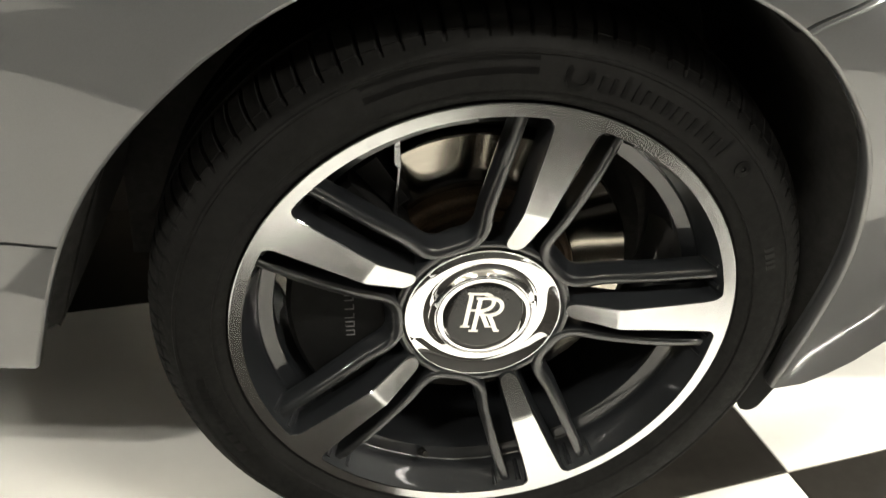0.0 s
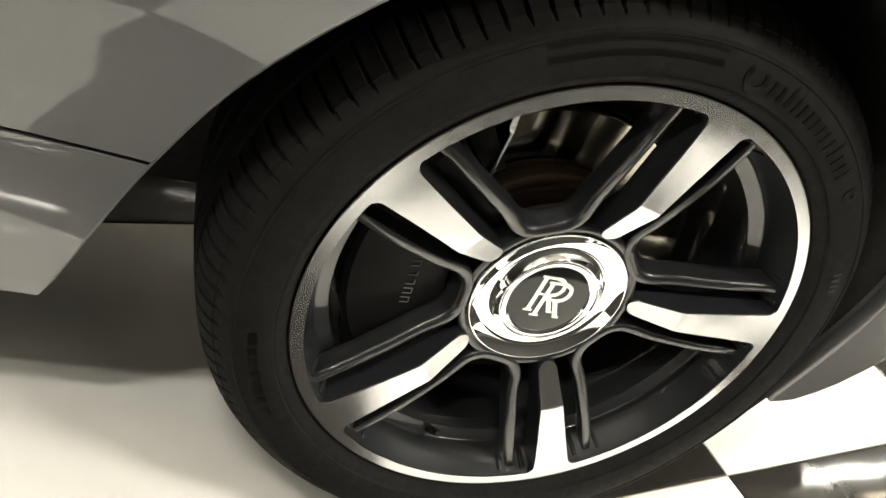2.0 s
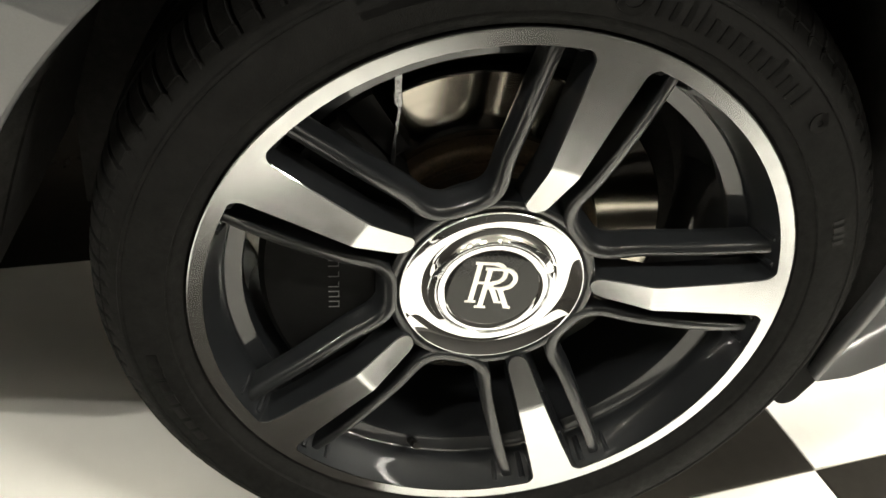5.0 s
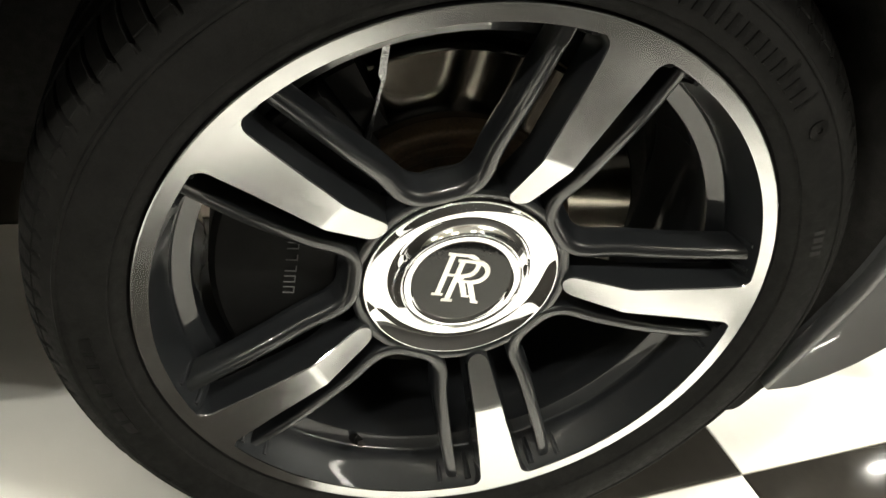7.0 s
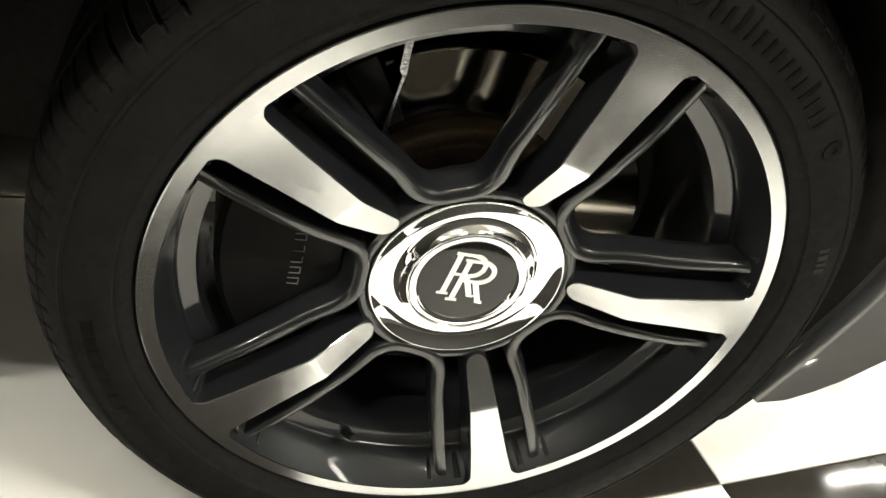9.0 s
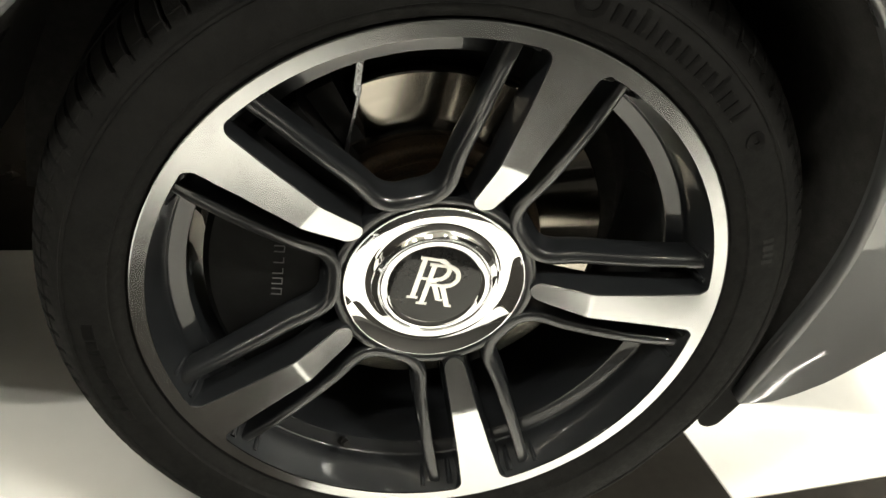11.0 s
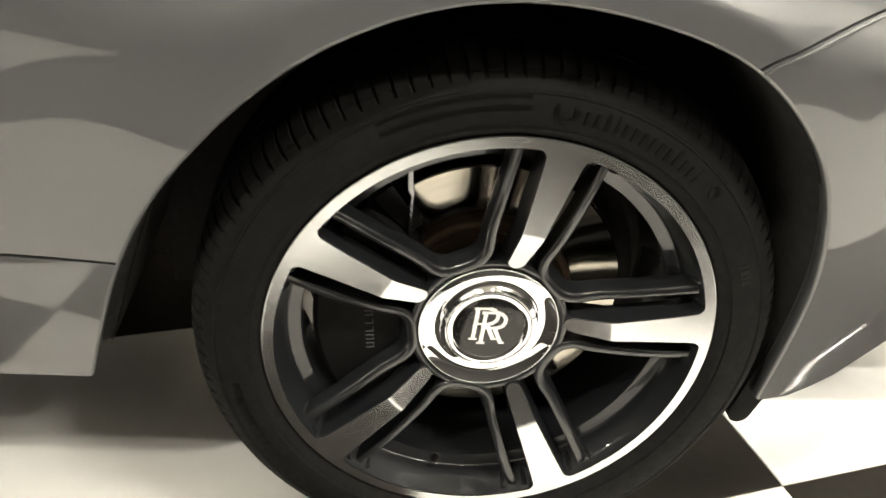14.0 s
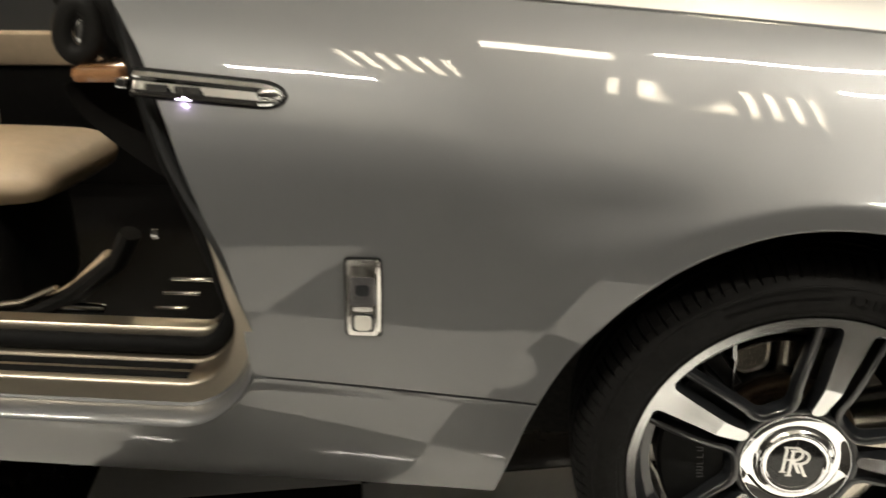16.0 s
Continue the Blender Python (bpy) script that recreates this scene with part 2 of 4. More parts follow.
def louvre_lamp(x, y, turn, watts, length=0.6, width=0.6, blades=6):
    """A ceiling lamp: housing, bright trough and cross blades."""
    at = pose(x, y, CEILING, 0, 0, turn)
    lamp = thing("ceiling_lamp", at, "white louvred fluorescent lamp glowing on the ceiling", "ceiling lamp", "ceiling lamps")
    bm = box_bm(-length / 2, length / 2, -width / 2, -width / 2 + 0.02, -0.09, 0)
    box_bm(-length / 2, length / 2, width / 2 - 0.02, width / 2, -0.09, 0, bm=bm)
    box_bm(-length / 2, -length / 2 + 0.02, -width / 2 + 0.021, width / 2 - 0.021, -0.09, 0, bm=bm)
    box_bm(length / 2 - 0.02, length / 2, -width / 2 + 0.021, width / 2 - 0.021, -0.09, 0, bm=bm)
    part("housing", bm, LAMP_METAL, lamp)
    for k in range(1, blades):
        cx = -length / 2 + length * k / blades
        part("blade", box_bm(cx - 0.022, cx + 0.022, -width / 2 + 0.022, width / 2 - 0.022, -0.085, -0.05), LAMP_METAL, lamp)
    for k in (-1.3, -0.45, 0.45, 1.3):
        bm = bmesh.new()
        bmesh.ops.create_cone(bm, cap_ends=True, segments=12, radius1=0.013, radius2=0.013, depth=length - 0.06, matrix=Matrix.Translation((0, k * width / 4, -0.025)) @ pose(0, 0, 0, 0, 90, 0))
        part("tube", bm, TUBE, lamp)
    area_lamp("lamp_light", x, y, CEILING - 0.045, length - 0.06, width - 0.06, watts, turn, (1.0, 0.86, 0.60))


def strip_lamp(x, y, turn, watts, length=1.5):
    at = pose(x, y, CEILING, 0, 0, turn)
    lamp = thing("strip_lamp", at, "slim white fluorescent strip lamp glowing on the ceiling", "ceiling lamp", "strip lamps")
    part("housing", box_bm(-length / 2, length / 2, -0.035, 0.035, -0.04, 0, 0.004), LAMP_METAL, lamp)
    bm = bmesh.new()
    bmesh.ops.create_cone(bm, cap_ends=True, segments=12, radius1=0.014, radius2=0.014, depth=length - 0.04, matrix=Matrix.Translation((0, 0, -0.056)) @ pose(0, 0, 0, 0, 90, 0))
    part("tube", bm, TUBE, lamp)
    area_lamp("strip_light", x, y, CEILING - 0.075, length - 0.04, 0.03, watts, turn)


TUBE = glow("glowing_tube", LAMP_TINT, 14.0)
for k in range(-2, 3):
    louvre_lamp(-0.81 + 1.40 * k, -0.80 + 0.19 * k, 8.0, 4, 0.52, 0.46)
# assumed row past the car, unseen; lights the room's far half
for lx in (-4.2, -2.5, -0.8, 0.9, 2.6):
    louvre_lamp(lx, 3.6, 0, 40)
louvre_lamp(5.35, 2.45, 13.5, 40)
strip_lamp(5.1, 2.92, 13.5, 60, 1.7)
for lx, ly in ((-3.1, -1.60), (-1.30, -1.40)):
    strip_lamp(lx, ly, 8, 42, 0.70)
strip_lamp(1.80, -1.45, 8, 102, 1.3)
strip_lamp(1.45, -0.05, 8, 84, 1.2)
strip_lamp(0.95, 0.30, 8, 25, 1.2)
louvre_lamp(-0.07, 0.02, 8.0, 3, 0.75, 0.20, 1)
# added strip, matched to no reflection: brightens the floor ahead of the wheel
strip_lamp(3.6, -0.55, 8, 102)

# ---- the car ----
car = thing("car", pose(0, 0, 0), "silver-grey metallic coupe with an open door on the checkered floor", "car")
AXLE_Z, WHEEL_SIZE, SPOKE_TURN = 0.3665, 0.987, 77.8
ROLL_R = AXLE_Z / WHEEL_SIZE
wheel = new("wheel")
wheel.parent = car
wheel.matrix_basis = pose(0, 0, AXLE_Z, 0.55, 0, 0.93) @ Matrix.Diagonal((WHEEL_SIZE, WHEEL_SIZE, WHEEL_SIZE, 1))
wheel["label"] = "five-spoke wheel with polished faces and dark grey ribs"


def smooth01(v):
    v = min(1.0, max(0.0, v))
    return v * v * (3 - 2 * v)


def tyre_parts():
    prof = [(0.262, 0.030), (0.275, 0.012), (0.2865, 0.006), (0.2885, 0.0015), (0.293, -0.001), (0.2955, -0.004), (0.300, -0.0062), (0.3015, -0.0062), (0.3025, -0.0085),
            (0.309, -0.0105), (0.318, -0.0110), (0.3275, -0.0098), (0.3345, -0.0070), (0.3355, -0.0082), (0.3375, -0.0078), (0.3385, -0.0046), (0.3455, 0.0010),
            (0.3515, 0.0085), (0.3525, 0.0085), (0.3570, 0.0160), (0.3615, 0.0250), (0.3650, 0.0370), (0.3672, 0.0520), (0.3675, 0.0600), (0.3600, 0.0610), (0.3600, 0.0680), (0.3680, 0.0690),
            (0.3690, 0.1000), (0.3610, 0.1010), (0.3610, 0.1100), (0.3690, 0.1110), (0.3690, 0.1390), (0.3610, 0.1400), (0.3610, 0.1490), (0.3685, 0.1500), (0.3675, 0.1880),
            (0.3640, 0.2100), (0.3540, 0.2320), (0.3300, 0.2480), (0.3000, 0.2500), (0.2650, 0.2380)]
    pitches = 112
    thetas = []
    for k in range(pitches):
        for d in (0.0, 0.10, 0.16, 0.26, 0.55, 0.80):
            thetas.append(2 * math.pi * (k + d) / pitches)

    def warp(k, th, i, r, y):
        sub = k % 6
        if sub in (1, 2) and 17 <= i <= 23:
            r -= 0.0048 * min(1.0, (i - 16) / 2)
            y += 0.0015
        if sub in (4,) and 20 <= i <= 23 and (k // 6) % 2:
            r -= 0.0015
        r += 0.0075 * smooth01((r - 0.31) / 0.05)
        z = r * math.sin(th)
        if z < -ROLL_R:
            r = ROLL_R / abs(math.sin(th))
        if r * math.sin(th) < -0.14 and 6 <= i <= 19:
            y -= 0.008 * smooth01((-r * math.sin(th) - 0.14) / 0.20) * math.sin(math.pi * (i - 5.5) / 14)
        return r, y
    part("tyre", revolve(prof, thetas=thetas, warp=warp), RUBBER, wheel, "black road tyre with grooved tread and raised sidewall bars", smooth=32)

    def side_y(r):
        return float(np.interp(r, [0.300, 0.309, 0.318, 0.3275, 0.3345, 0.3355, 0.3375, 0.3385, 0.3455, 0.3515, 0.357], [-0.0062, -0.0105, -0.0110, -0.0098, -0.0070, -0.0076, -0.0072, -0.0046, 0.0010, 0.0085, 0.016]))

    def side_bar(th0, th1, r0, r1, proud, material, name="sidewall_bar"):
        rows = []
        n = 5
        for k in range(n + 1):
            th = radians(th0 + (th1 - th0) * k / n)
            row = []
            for r, d in ((r0 - 0.0006, 0.004), (r0, -proud), ((r0 + r1) / 2, -proud), (r1, -proud), (r1 + 0.0006, 0.004)):
                row.append((r * math.cos(th), side_y(r) + d, r * math.sin(th)))
            rows.append(row)
        bm = grid_bm(rows)
        m = len(rows[0])
        bm.verts.ensure_lookup_table()
        bm.faces.new([bm.verts[j] for j in range(m)])
        bm.faces.new([bm.verts[n * m + j] for j in range(m)])
        part(name, bm, material, wheel)
    # the maker's mark as plain shapes: a ring, upright bars of two heights, a round seal
    def side_ring(th0, r0, ra, rb, start=0, end=360):
        a0 = radians(th0)
        c = Vector((r0 * math.cos(a0), 0, r0 * math.sin(a0)))
        rows = []
        n = 28
        for k in range(n + 1):
            a = a0 + radians(start + (end - start) * k / n)
            row = []
            for q, d in ((ra - 0.0005, 0.003), (ra, -0.0014), (rb, -0.0014), (rb + 0.0005, 0.003)):
                x, z = c.x + q * math.cos(a), c.z + q * math.sin(a)
                row.append((x, side_y(math.hypot(x, z)) + d, z))
            rows.append(row)
        part("sidewall_ring", grid_bm(rows), LETTER_RUBBER, wheel)
    side_ring(82.0, 0.3225, 0.0085, 0.0140, 50, 310)
    th = 78.2
    for w, top in ((0.8, 0), (0.8, 0), (0.9, 1), (0.5, 1), (0.8, 0), (0.8, 0), (0.9, 0), (0.6, 0), (0.8, 0), (0.8, 0), (0.9, 1), (0.8, 0), (0.7, 0), (0.6, 1)):
        side_bar(th, th - w, 0.3130, 0.3340 if top else 0.3275, 0.0014, LETTER_RUBBER)
        th -= w + 1.35
    side_ring(44.3, 0.3245, 0.0030, 0.0088)
    side_bar(89.0, 118, 0.3205, 0.3370, 0.0005, LETTER_RUBBER)
    for first, sizes, r0, r1, gap in ((-58.0, (1.5, 1.7, 1.5, 1.4, 1.6, 1.3, 1.5, 1.6), 0.3190, 0.3265, 0.5), (212.0, (2.6, 2.2, 3.0, 2.4, 2.6, 1.8, 2.8), 0.3175, 0.3270, 0.8),
                                      (24.0, (0.8, 1.1, 0.7, 0.9), 0.3150, 0.3250, 0.6)):
        th = first
        for w in sizes:
            side_bar(th, th - w, r0, r1, 0.0007, LETTER_RUBBER)
            th -= w + gap


def face_y(r):
    """The spoke face: nearly flat, then bending down to the hub."""
    d = max(0.0, 0.160 - r)
    u = max(0.0, 0.2712 - r)
    return 0.055 * (u * u / 0.08 if u < 0.04 else u - 0.02) + (0.38 * (d - 0.004) if d > 0.008 else 23.75 * d * d)


def spoke_half(r):
    w = float(np.interp(r, [0.0975, 0.110, 0.15, 0.18, 0.22, 0.25, 0.258], [0.0, 0.0115, 0.0142, 0.0163, 0.0192, 0.0220, 0.0228]))
    if r < 0.110:
        w = 0.0115 * math.sqrt(max(0.02, 1 - ((0.110 - r) / 0.0125) ** 2))
    if r > 0.258:
        w += 0.014 - math.sqrt(max(0.0, 0.014 ** 2 - (r - 0.258) ** 2))
    return w


def spoke_bm():
    rs = [0.0976, 0.098, 0.099, 0.101, 0.104, 0.108] + [0.112 + 0.004 * k for k in range(10)] + [0.150, 0.152, 0.154, 0.156, 0.158, 0.160, 0.162] + [0.166 + 0.008 * k for k in range(12)] + [0.256, 0.259, 0.262, 0.265, 0.268, 0.270, 0.2706, 0.2712]
    rows = []
    bev = 0.0012
    for r in rs:
        w = spoke_half(r)
        row = []
        deep = 0.034
        for c, d in ((-1, deep), (-1, 0.012), (-1, bev), (-2, 0), (-0.5, 0), (0, 0), (0.5, 0), (2, 0), (1, bev), (1, 0.012), (1, deep)):
            off = (w - bev * 0.7) * (1 if c > 0 else -1) if abs(c) == 2 else w * c + (0.004 * (d > 0.02) * (1 if c > 0 else -1))
            a = off / r
            row.append((r * math.cos(a), face_y(r) + d, r * math.sin(a)))
        rows.append(row)
    bm = grid_bm(rows, mat_of=lambda i, j: 0 if 3 <= j <= 6 else 1)
    bm.verts.ensure_lookup_table()
    f = bm.faces.new([bm.verts[j] for j in range(len(rows[0]))])
    f.material_index = 1
    return bm


def rib_pair_bm():
    """One bay's rib: in from the rim, round the hub in a U, and out again; its inner side slopes into the bay."""
    half = [(0.2462, -0.1146, 0.0115, 0.0050, 0.004), (0.1987, -0.0838, 0.0150, 0.0052, 0.004), (0.1600, -0.0605, 0.0215, 0.0054, 0.005), (0.1330, -0.0455, 0.0275, 0.0056, 0.006),
            (0.1100, -0.0335, 0.0315, 0.0058, 0.009), (0.1005, -0.0190, 0.0328, 0.0058, 0.011)]
    pts = half + [(0.0990, 0.0, 0.0330, 0.0058, 0.012)] + [(u, -v, y, w, g) for u, v, y, w, g in half[::-1]]
    s = np.r_[0, np.cumsum([math.dist(a[:2], b[:2]) for a, b in zip(pts, pts[1:])])]
    path = spline(s / s[-1], pts)
    rows = []
    n = 72
    for k in range(n + 1):
        t = k / n
        u, v, y, w, g = path(t)
        d = path(min(1.0, t + 0.004)) - path(max(0.0, t - 0.004))
        nx, nz = -d[1], d[0]
        q = math.hypot(nx, nz)
        nx, nz = -nx / q, -nz / q
        if nx * 1.0 + nz * (-v) * 8 < 0:
            nx, nz = -nx, -nz
        w *= 1.14
        sec = [(-1.10 * w, 0.029), (-1.20 * w, 0.024), (-1.12 * w, 0.011), (-1.05 * w, 0.0040), (-0.97 * w, 0.0016), (-0.80 * w, 0.0005), (-0.2 * w, 0.0), (0.40 * w, 0.0003), (0.82 * w, 0.0015), (w + 0.0008, 0.0045),
               (w + 0.20 * g, 0.0095), (w + 0.42 * g, 0.0150), (w + 0.62 * g, 0.0200), (w + 0.66 * g, 0.0228), (w + 0.50 * g, 0.0268), (0.3 * w, 0.0290)]
        rows.append([(u + nx * a, y + b, v + nz * a) for a, b in sec])
    return grid_bm(rows)


def hub_web_bm():
    """The dark hub ring under the spokes' ends."""
    return revolve([(0.080, 0.048), (0.0918, 0.0385), (0.0935, 0.0362), (0.0960, 0.0346), (0.1000, 0.0342), (0.1025, 0.0355), (0.1040, 0.040), (0.1045, 0.052), (0.1045, 0.072)], 128)


def rim_parts():
    part("rim_lip", revolve([(0.2712, 0.0030), (0.2712, 0.0), (0.2722, 0.0), (0.2780, 0.0), (0.2840, 0.0), (0.2852, 0.0004), (0.2858, 0.0016), (0.2860, 0.006), (0.2860, 0.02)], 192),
         POLISHED, wheel, "bright lathe-turned aluminium outer ring", smooth=12)
    part("rim_barrel", revolve([(0.2711, 0.0015), (0.2700, 0.0050), (0.2675, 0.012), (0.2645, 0.020), (0.2612, 0.028), (0.2582, 0.036), (0.2572, 0.0415), (0.2574, 0.0440), (0.2562, 0.0462), (0.2550, 0.0470),
                                (0.2420, 0.0500), (0.2404, 0.0508), (0.2398, 0.0526), (0.2392, 0.070), (0.2385, 0.10), (0.2370, 0.17), (0.2420, 0.20), (0.2600, 0.235), (0.2640, 0.240)], 160),
         DARK_ALLOY, wheel, "dark grey lacquered wheel barrel")
    part("hub_web", hub_web_bm(), DARK_ALLOY, wheel, "dark grey lacquered hub plate")
    first = {}
    for k in range(5):
        turn = pose(0, 0, 0, 0, -(SPOKE_TURN + 72 * k), 0)
        for nm, build, m in (("spoke", spoke_bm, [POLISHED, DARK_ALLOY]), ("rib", rib_pair_bm, DARK_ALLOY)):
            if nm not in first:
                first[nm] = part(nm.split("_")[0], build(), m, wheel, "machined bright spoke face with dark sides" if nm == "spoke" else "slim dark grey rib bent round a bay", at=turn if nm == "spoke" else pose(0, 0, 0, 0, -36, 0) @ turn, smooth=22 if nm == "spoke" else 40)
            else:
                ob = first[nm].copy()
                scene.collection.objects.link(ob)
                ob.matrix_basis = turn if nm == "spoke" else pose(0, 0, 0, 0, -36, 0) @ turn
        # cast ridges on the rim wall, on either side of each rib's end
        for s in (1, -1):
            for a, deep, thick in ((7.6, 0.036, 0.0034), (14.2, 0.044, 0.0026)):
                q = radians(s * a)
                pts = [(r * math.cos(q), y, r * math.sin(q)) for r, y in ((0.2690, 0.008), (0.2640, 0.022), (0.2595, deep))]
                part("gusset", sweep(pts, ring_section(thick, thick, 8), up=(0, 0, 1)), DARK_ALLOY, wheel, at=turn)
    # valve
    va = radians(-102.0)
    vx, vz = 0.249 * math.cos(va), 0.249 * math.sin(va)
    d = Vector((-math.cos(va) * 0.55, -0.75, -math.sin(va) * 0.55)).normalized()
    p = Vector((vx, 0.050, vz))
    bm = sweep([p - d * 0.012, p - d * 0.002, p + d * 0.002, p + d * 0.016], ring_section(0.0050, 0.0050, 12), up=(1, 0, 0))
    part("valve", bm, SEAL, wheel, "black rubber tyre valve")
    bm = sweep([p + d * 0.016, p + d * 0.019, p + d * 0.025, p + d * 0.027], ring_section(0.0042, 0.0042, 12), up=(1, 0, 0))
    part("valve_cap", bm, DARK_TRIM, wheel)


def cap_parts():
    ring = [(0.0915, 0.048), (0.0915, 0.0345), (0.0911, 0.0336), (0.0905, 0.0334), (0.0899, 0.0336)]
    # dished flange: its tilt in degrees goes from facing the axle to facing outward
    r, y = 0.0899, 0.0336
    while r > 0.0578:
        tilt = float(np.interp(r, [0.0570, 0.0600, 0.0630, 0.0660, 0.0690, 0.0730, 0.0780, 0.0830, 0.0900], [58, 54, 40, 20, 2, -9, -18, -25, -33]))
        r, y = r - 0.0008, y - math.tan(radians(tilt)) * 0.0008
        ring.append((r, y))
    ring += [(0.0572, y - 0.0006), (0.0566, y - 0.0008), (0.0561, y - 0.0004), (0.0557, y + 0.0006), (0.0552, y + 0.0008), (0.0547, y + 0.0003), (0.0535, y + 0.0001), (0.0505, y + 0.0006), (0.0482, y + 0.0013), (0.0467, y + 0.0022), (0.0460, y + 0.0034)]
    part("centre_cap", revolve(ring, 160), CHROME, wheel, "dished chrome centre cap with a raised inner ring", smooth=60)
    part("cap_disc", revolve([(0.0465, 0.0339), (0.040, 0.0334), (0.020, 0.0330), (0.0005, 0.0329)], 96), BLACK_GLOSS, wheel, "glossy black disc inside the chrome cap")

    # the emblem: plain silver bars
    def bar(x0, z0, x1, z1, w, up):
        d = Vector((x1 - x0, 0, z1 - z0))
        s = Vector((-d.z, 0, d.x)).normalized() * w / 2
        a, b = Vector((x0, 0.0325 - up, z0)), Vector((x1, 0.0325 - up, z1))
        bm = bmesh.new()
        top = [bm.verts.new(v) for v in (a - s, b - s, b + s, a + s)]
        low = [bm.verts.new(v.co + Vector((0, 0.0018, 0))) for v in top]
        bm.faces.new(top)
        for i in range(4):
            bm.faces.new((top[i], top[(i + 1) % 4], low[(i + 1) % 4], low[i]))
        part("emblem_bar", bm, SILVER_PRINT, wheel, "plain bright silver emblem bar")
    for ox, oz, up in ((-0.0165, 0.0330, 0.0), (-0.0060, 0.0270, 0.0007)):
        lean = -0.0035
        bar(ox, oz, ox + lean, oz - 0.0500, 0.0052, up)
        bar(ox + lean - 0.0055, oz - 0.0495, ox + lean + 0.0055, oz - 0.0495, 0.0026, up)
        bar(ox - 0.0050, oz - 0.0012, ox + 0.0180, oz - 0.0016, 0.0032, up + 0.0002)
        bow = [(ox + 0.0150 + 0.0115 * math.sin(radians(a)), oz - 0.0135 + 0.0118 * math.cos(radians(a))) for a in range(0, 181, 20)]
        for (xa, za), (xb, zb) in zip(bow, bow[1:]):
            bar(xa, za, xb, zb, 0.0048, up + 0.0001)
        bar(ox + lean * 0.5, oz - 0.0252, ox + 0.0155, oz - 0.0252, 0.0030, up + 0.0002)
        bar(ox + 0.0125, oz - 0.0250, ox + 0.0225, oz - 0.0480, 0.0054, up)
        bar(ox + 0.0200, oz - 0.0490, ox + 0.0275, oz - 0.0495, 0.0026, up)


def brake_parts():
    part("brake_disc", revolve([(0.1235, 0.126), (0.1235, 0.1180), (0.1245, 0.117), (0.1902, 0.117), (0.1918, 0.1185), (0.1920, 0.125), (0.1915, 0.131), (0.180, 0.132), (0.180, 0.138), (0.192, 0.139), (0.192, 0.150)], 160), ROTOR, wheel, "brushed steel brake disc")
    part("disc_hat", revolve([(0.1228, 0.122), (0.1220, 0.104), (0.1205, 0.1005), (0.1180, 0.0990), (0.1130, 0.0985), (0.1118, 0.1010), (0.1060, 0.1010), (0.1045, 0.0975), (0.0960, 0.0970), (0.0940, 0.0990), (0.0800, 0.0990), (0.060, 0.0985), (0.0, 0.0985)][::-1], 96), HAT, wheel,
         "rusty brown disc hat")
    part("splash_shield", revolve([(0.10, 0.168), (0.205, 0.168), (0.218, 0.160), (0.220, 0.156)], 96), LINER, wheel, "black sheet splash shield behind the brake disc")

    def arc_block(a0, a1, r0, r1, y0, y1, bev=0.006, n=24):
        rows = []
        for k in range(n + 1):
            a = radians(a0 + (a1 - a0) * k / n)
            sec = [(r0, y1), (r0, y0 + bev), (r0 + bev, y0), ((r0 + r1) / 2, y0 - 0.002), (r1 - bev, y0), (r1, y0 + bev), (r1, y1)]
            rows.append([(r * math.cos(a), y, r * math.sin(a)) for r, y in sec])
        bm = grid_bm(rows)
        bm.verts.ensure_lookup_table()
        m = 7
        bm.faces.new([bm.verts[j] for j in range(m)])
        bm.faces.new([bm.verts[n * m + j] for j in range(m)])
        return bm
    part("caliper", arc_block(135, 222, 0.108, 0.226, 0.060, 0.16), CALIPER, wheel, "black brake caliper behind the spokes")
    part("caliper_bridge", arc_block(126.5, 134, 0.150, 0.222, 0.086, 0.15, 0.004, 4), CALIPER, wheel)
    # bare bracket edge at the caliper's end
    bm = bmesh.new()
    rows = []
    for z, xa, xb in ((0.106, -0.1090, -0.1030), (0.115, -0.1082, -0.1035), (0.135, -0.1078, -0.1038), (0.155, -0.1072, -0.1034), (0.166, -0.1070, -0.1028), (0.171, -0.1110, -0.1028), (0.185, -0.1120, -0.1046), (0.205, -0.1135, -0.1060)):
        rows.append([(xa, 0.115, z), (xa, 0.0815, z), (xa + 0.0008, 0.080, z), (xb - 0.0008, 0.080, z), (xb, 0.0815, z), (xb, 0.115, z)])
    grid_bm(rows, bm)
    part("caliper_bracket", bm, CAST_STEEL, wheel, "bare steel bracket edge of the brake caliper")
    # plain bars where the caliper carries print
    for k in range(5):
        z, x = -0.0505 + 0.0130 * k, -0.1555 - 0.0009 * k
        at = pose(x, 0.0574, z, 0, -4, 0)
        part("caliper_print", box_bm(0, 0.0105, -0.0003, 0.0003, 0, 0.0011), GREY_PRINT, wheel, "plain grey bar of caliper print", at=at)
        part("caliper_print", box_bm(0.0095, 0.0105, -0.0003, 0.0003, 0.0012, 0.0068), GREY_PRINT, wheel, "plain grey bar of caliper print", at=at)
        if k in (0, 1, 4):
            part("caliper_print", box_bm(0, 0.0105, -0.0003, 0.0003, 0.0069, 0.0080), GREY_PRINT, wheel, "plain grey bar of caliper print", at=at)


tyre_parts()
rim_parts()
cap_parts()
brake_parts()

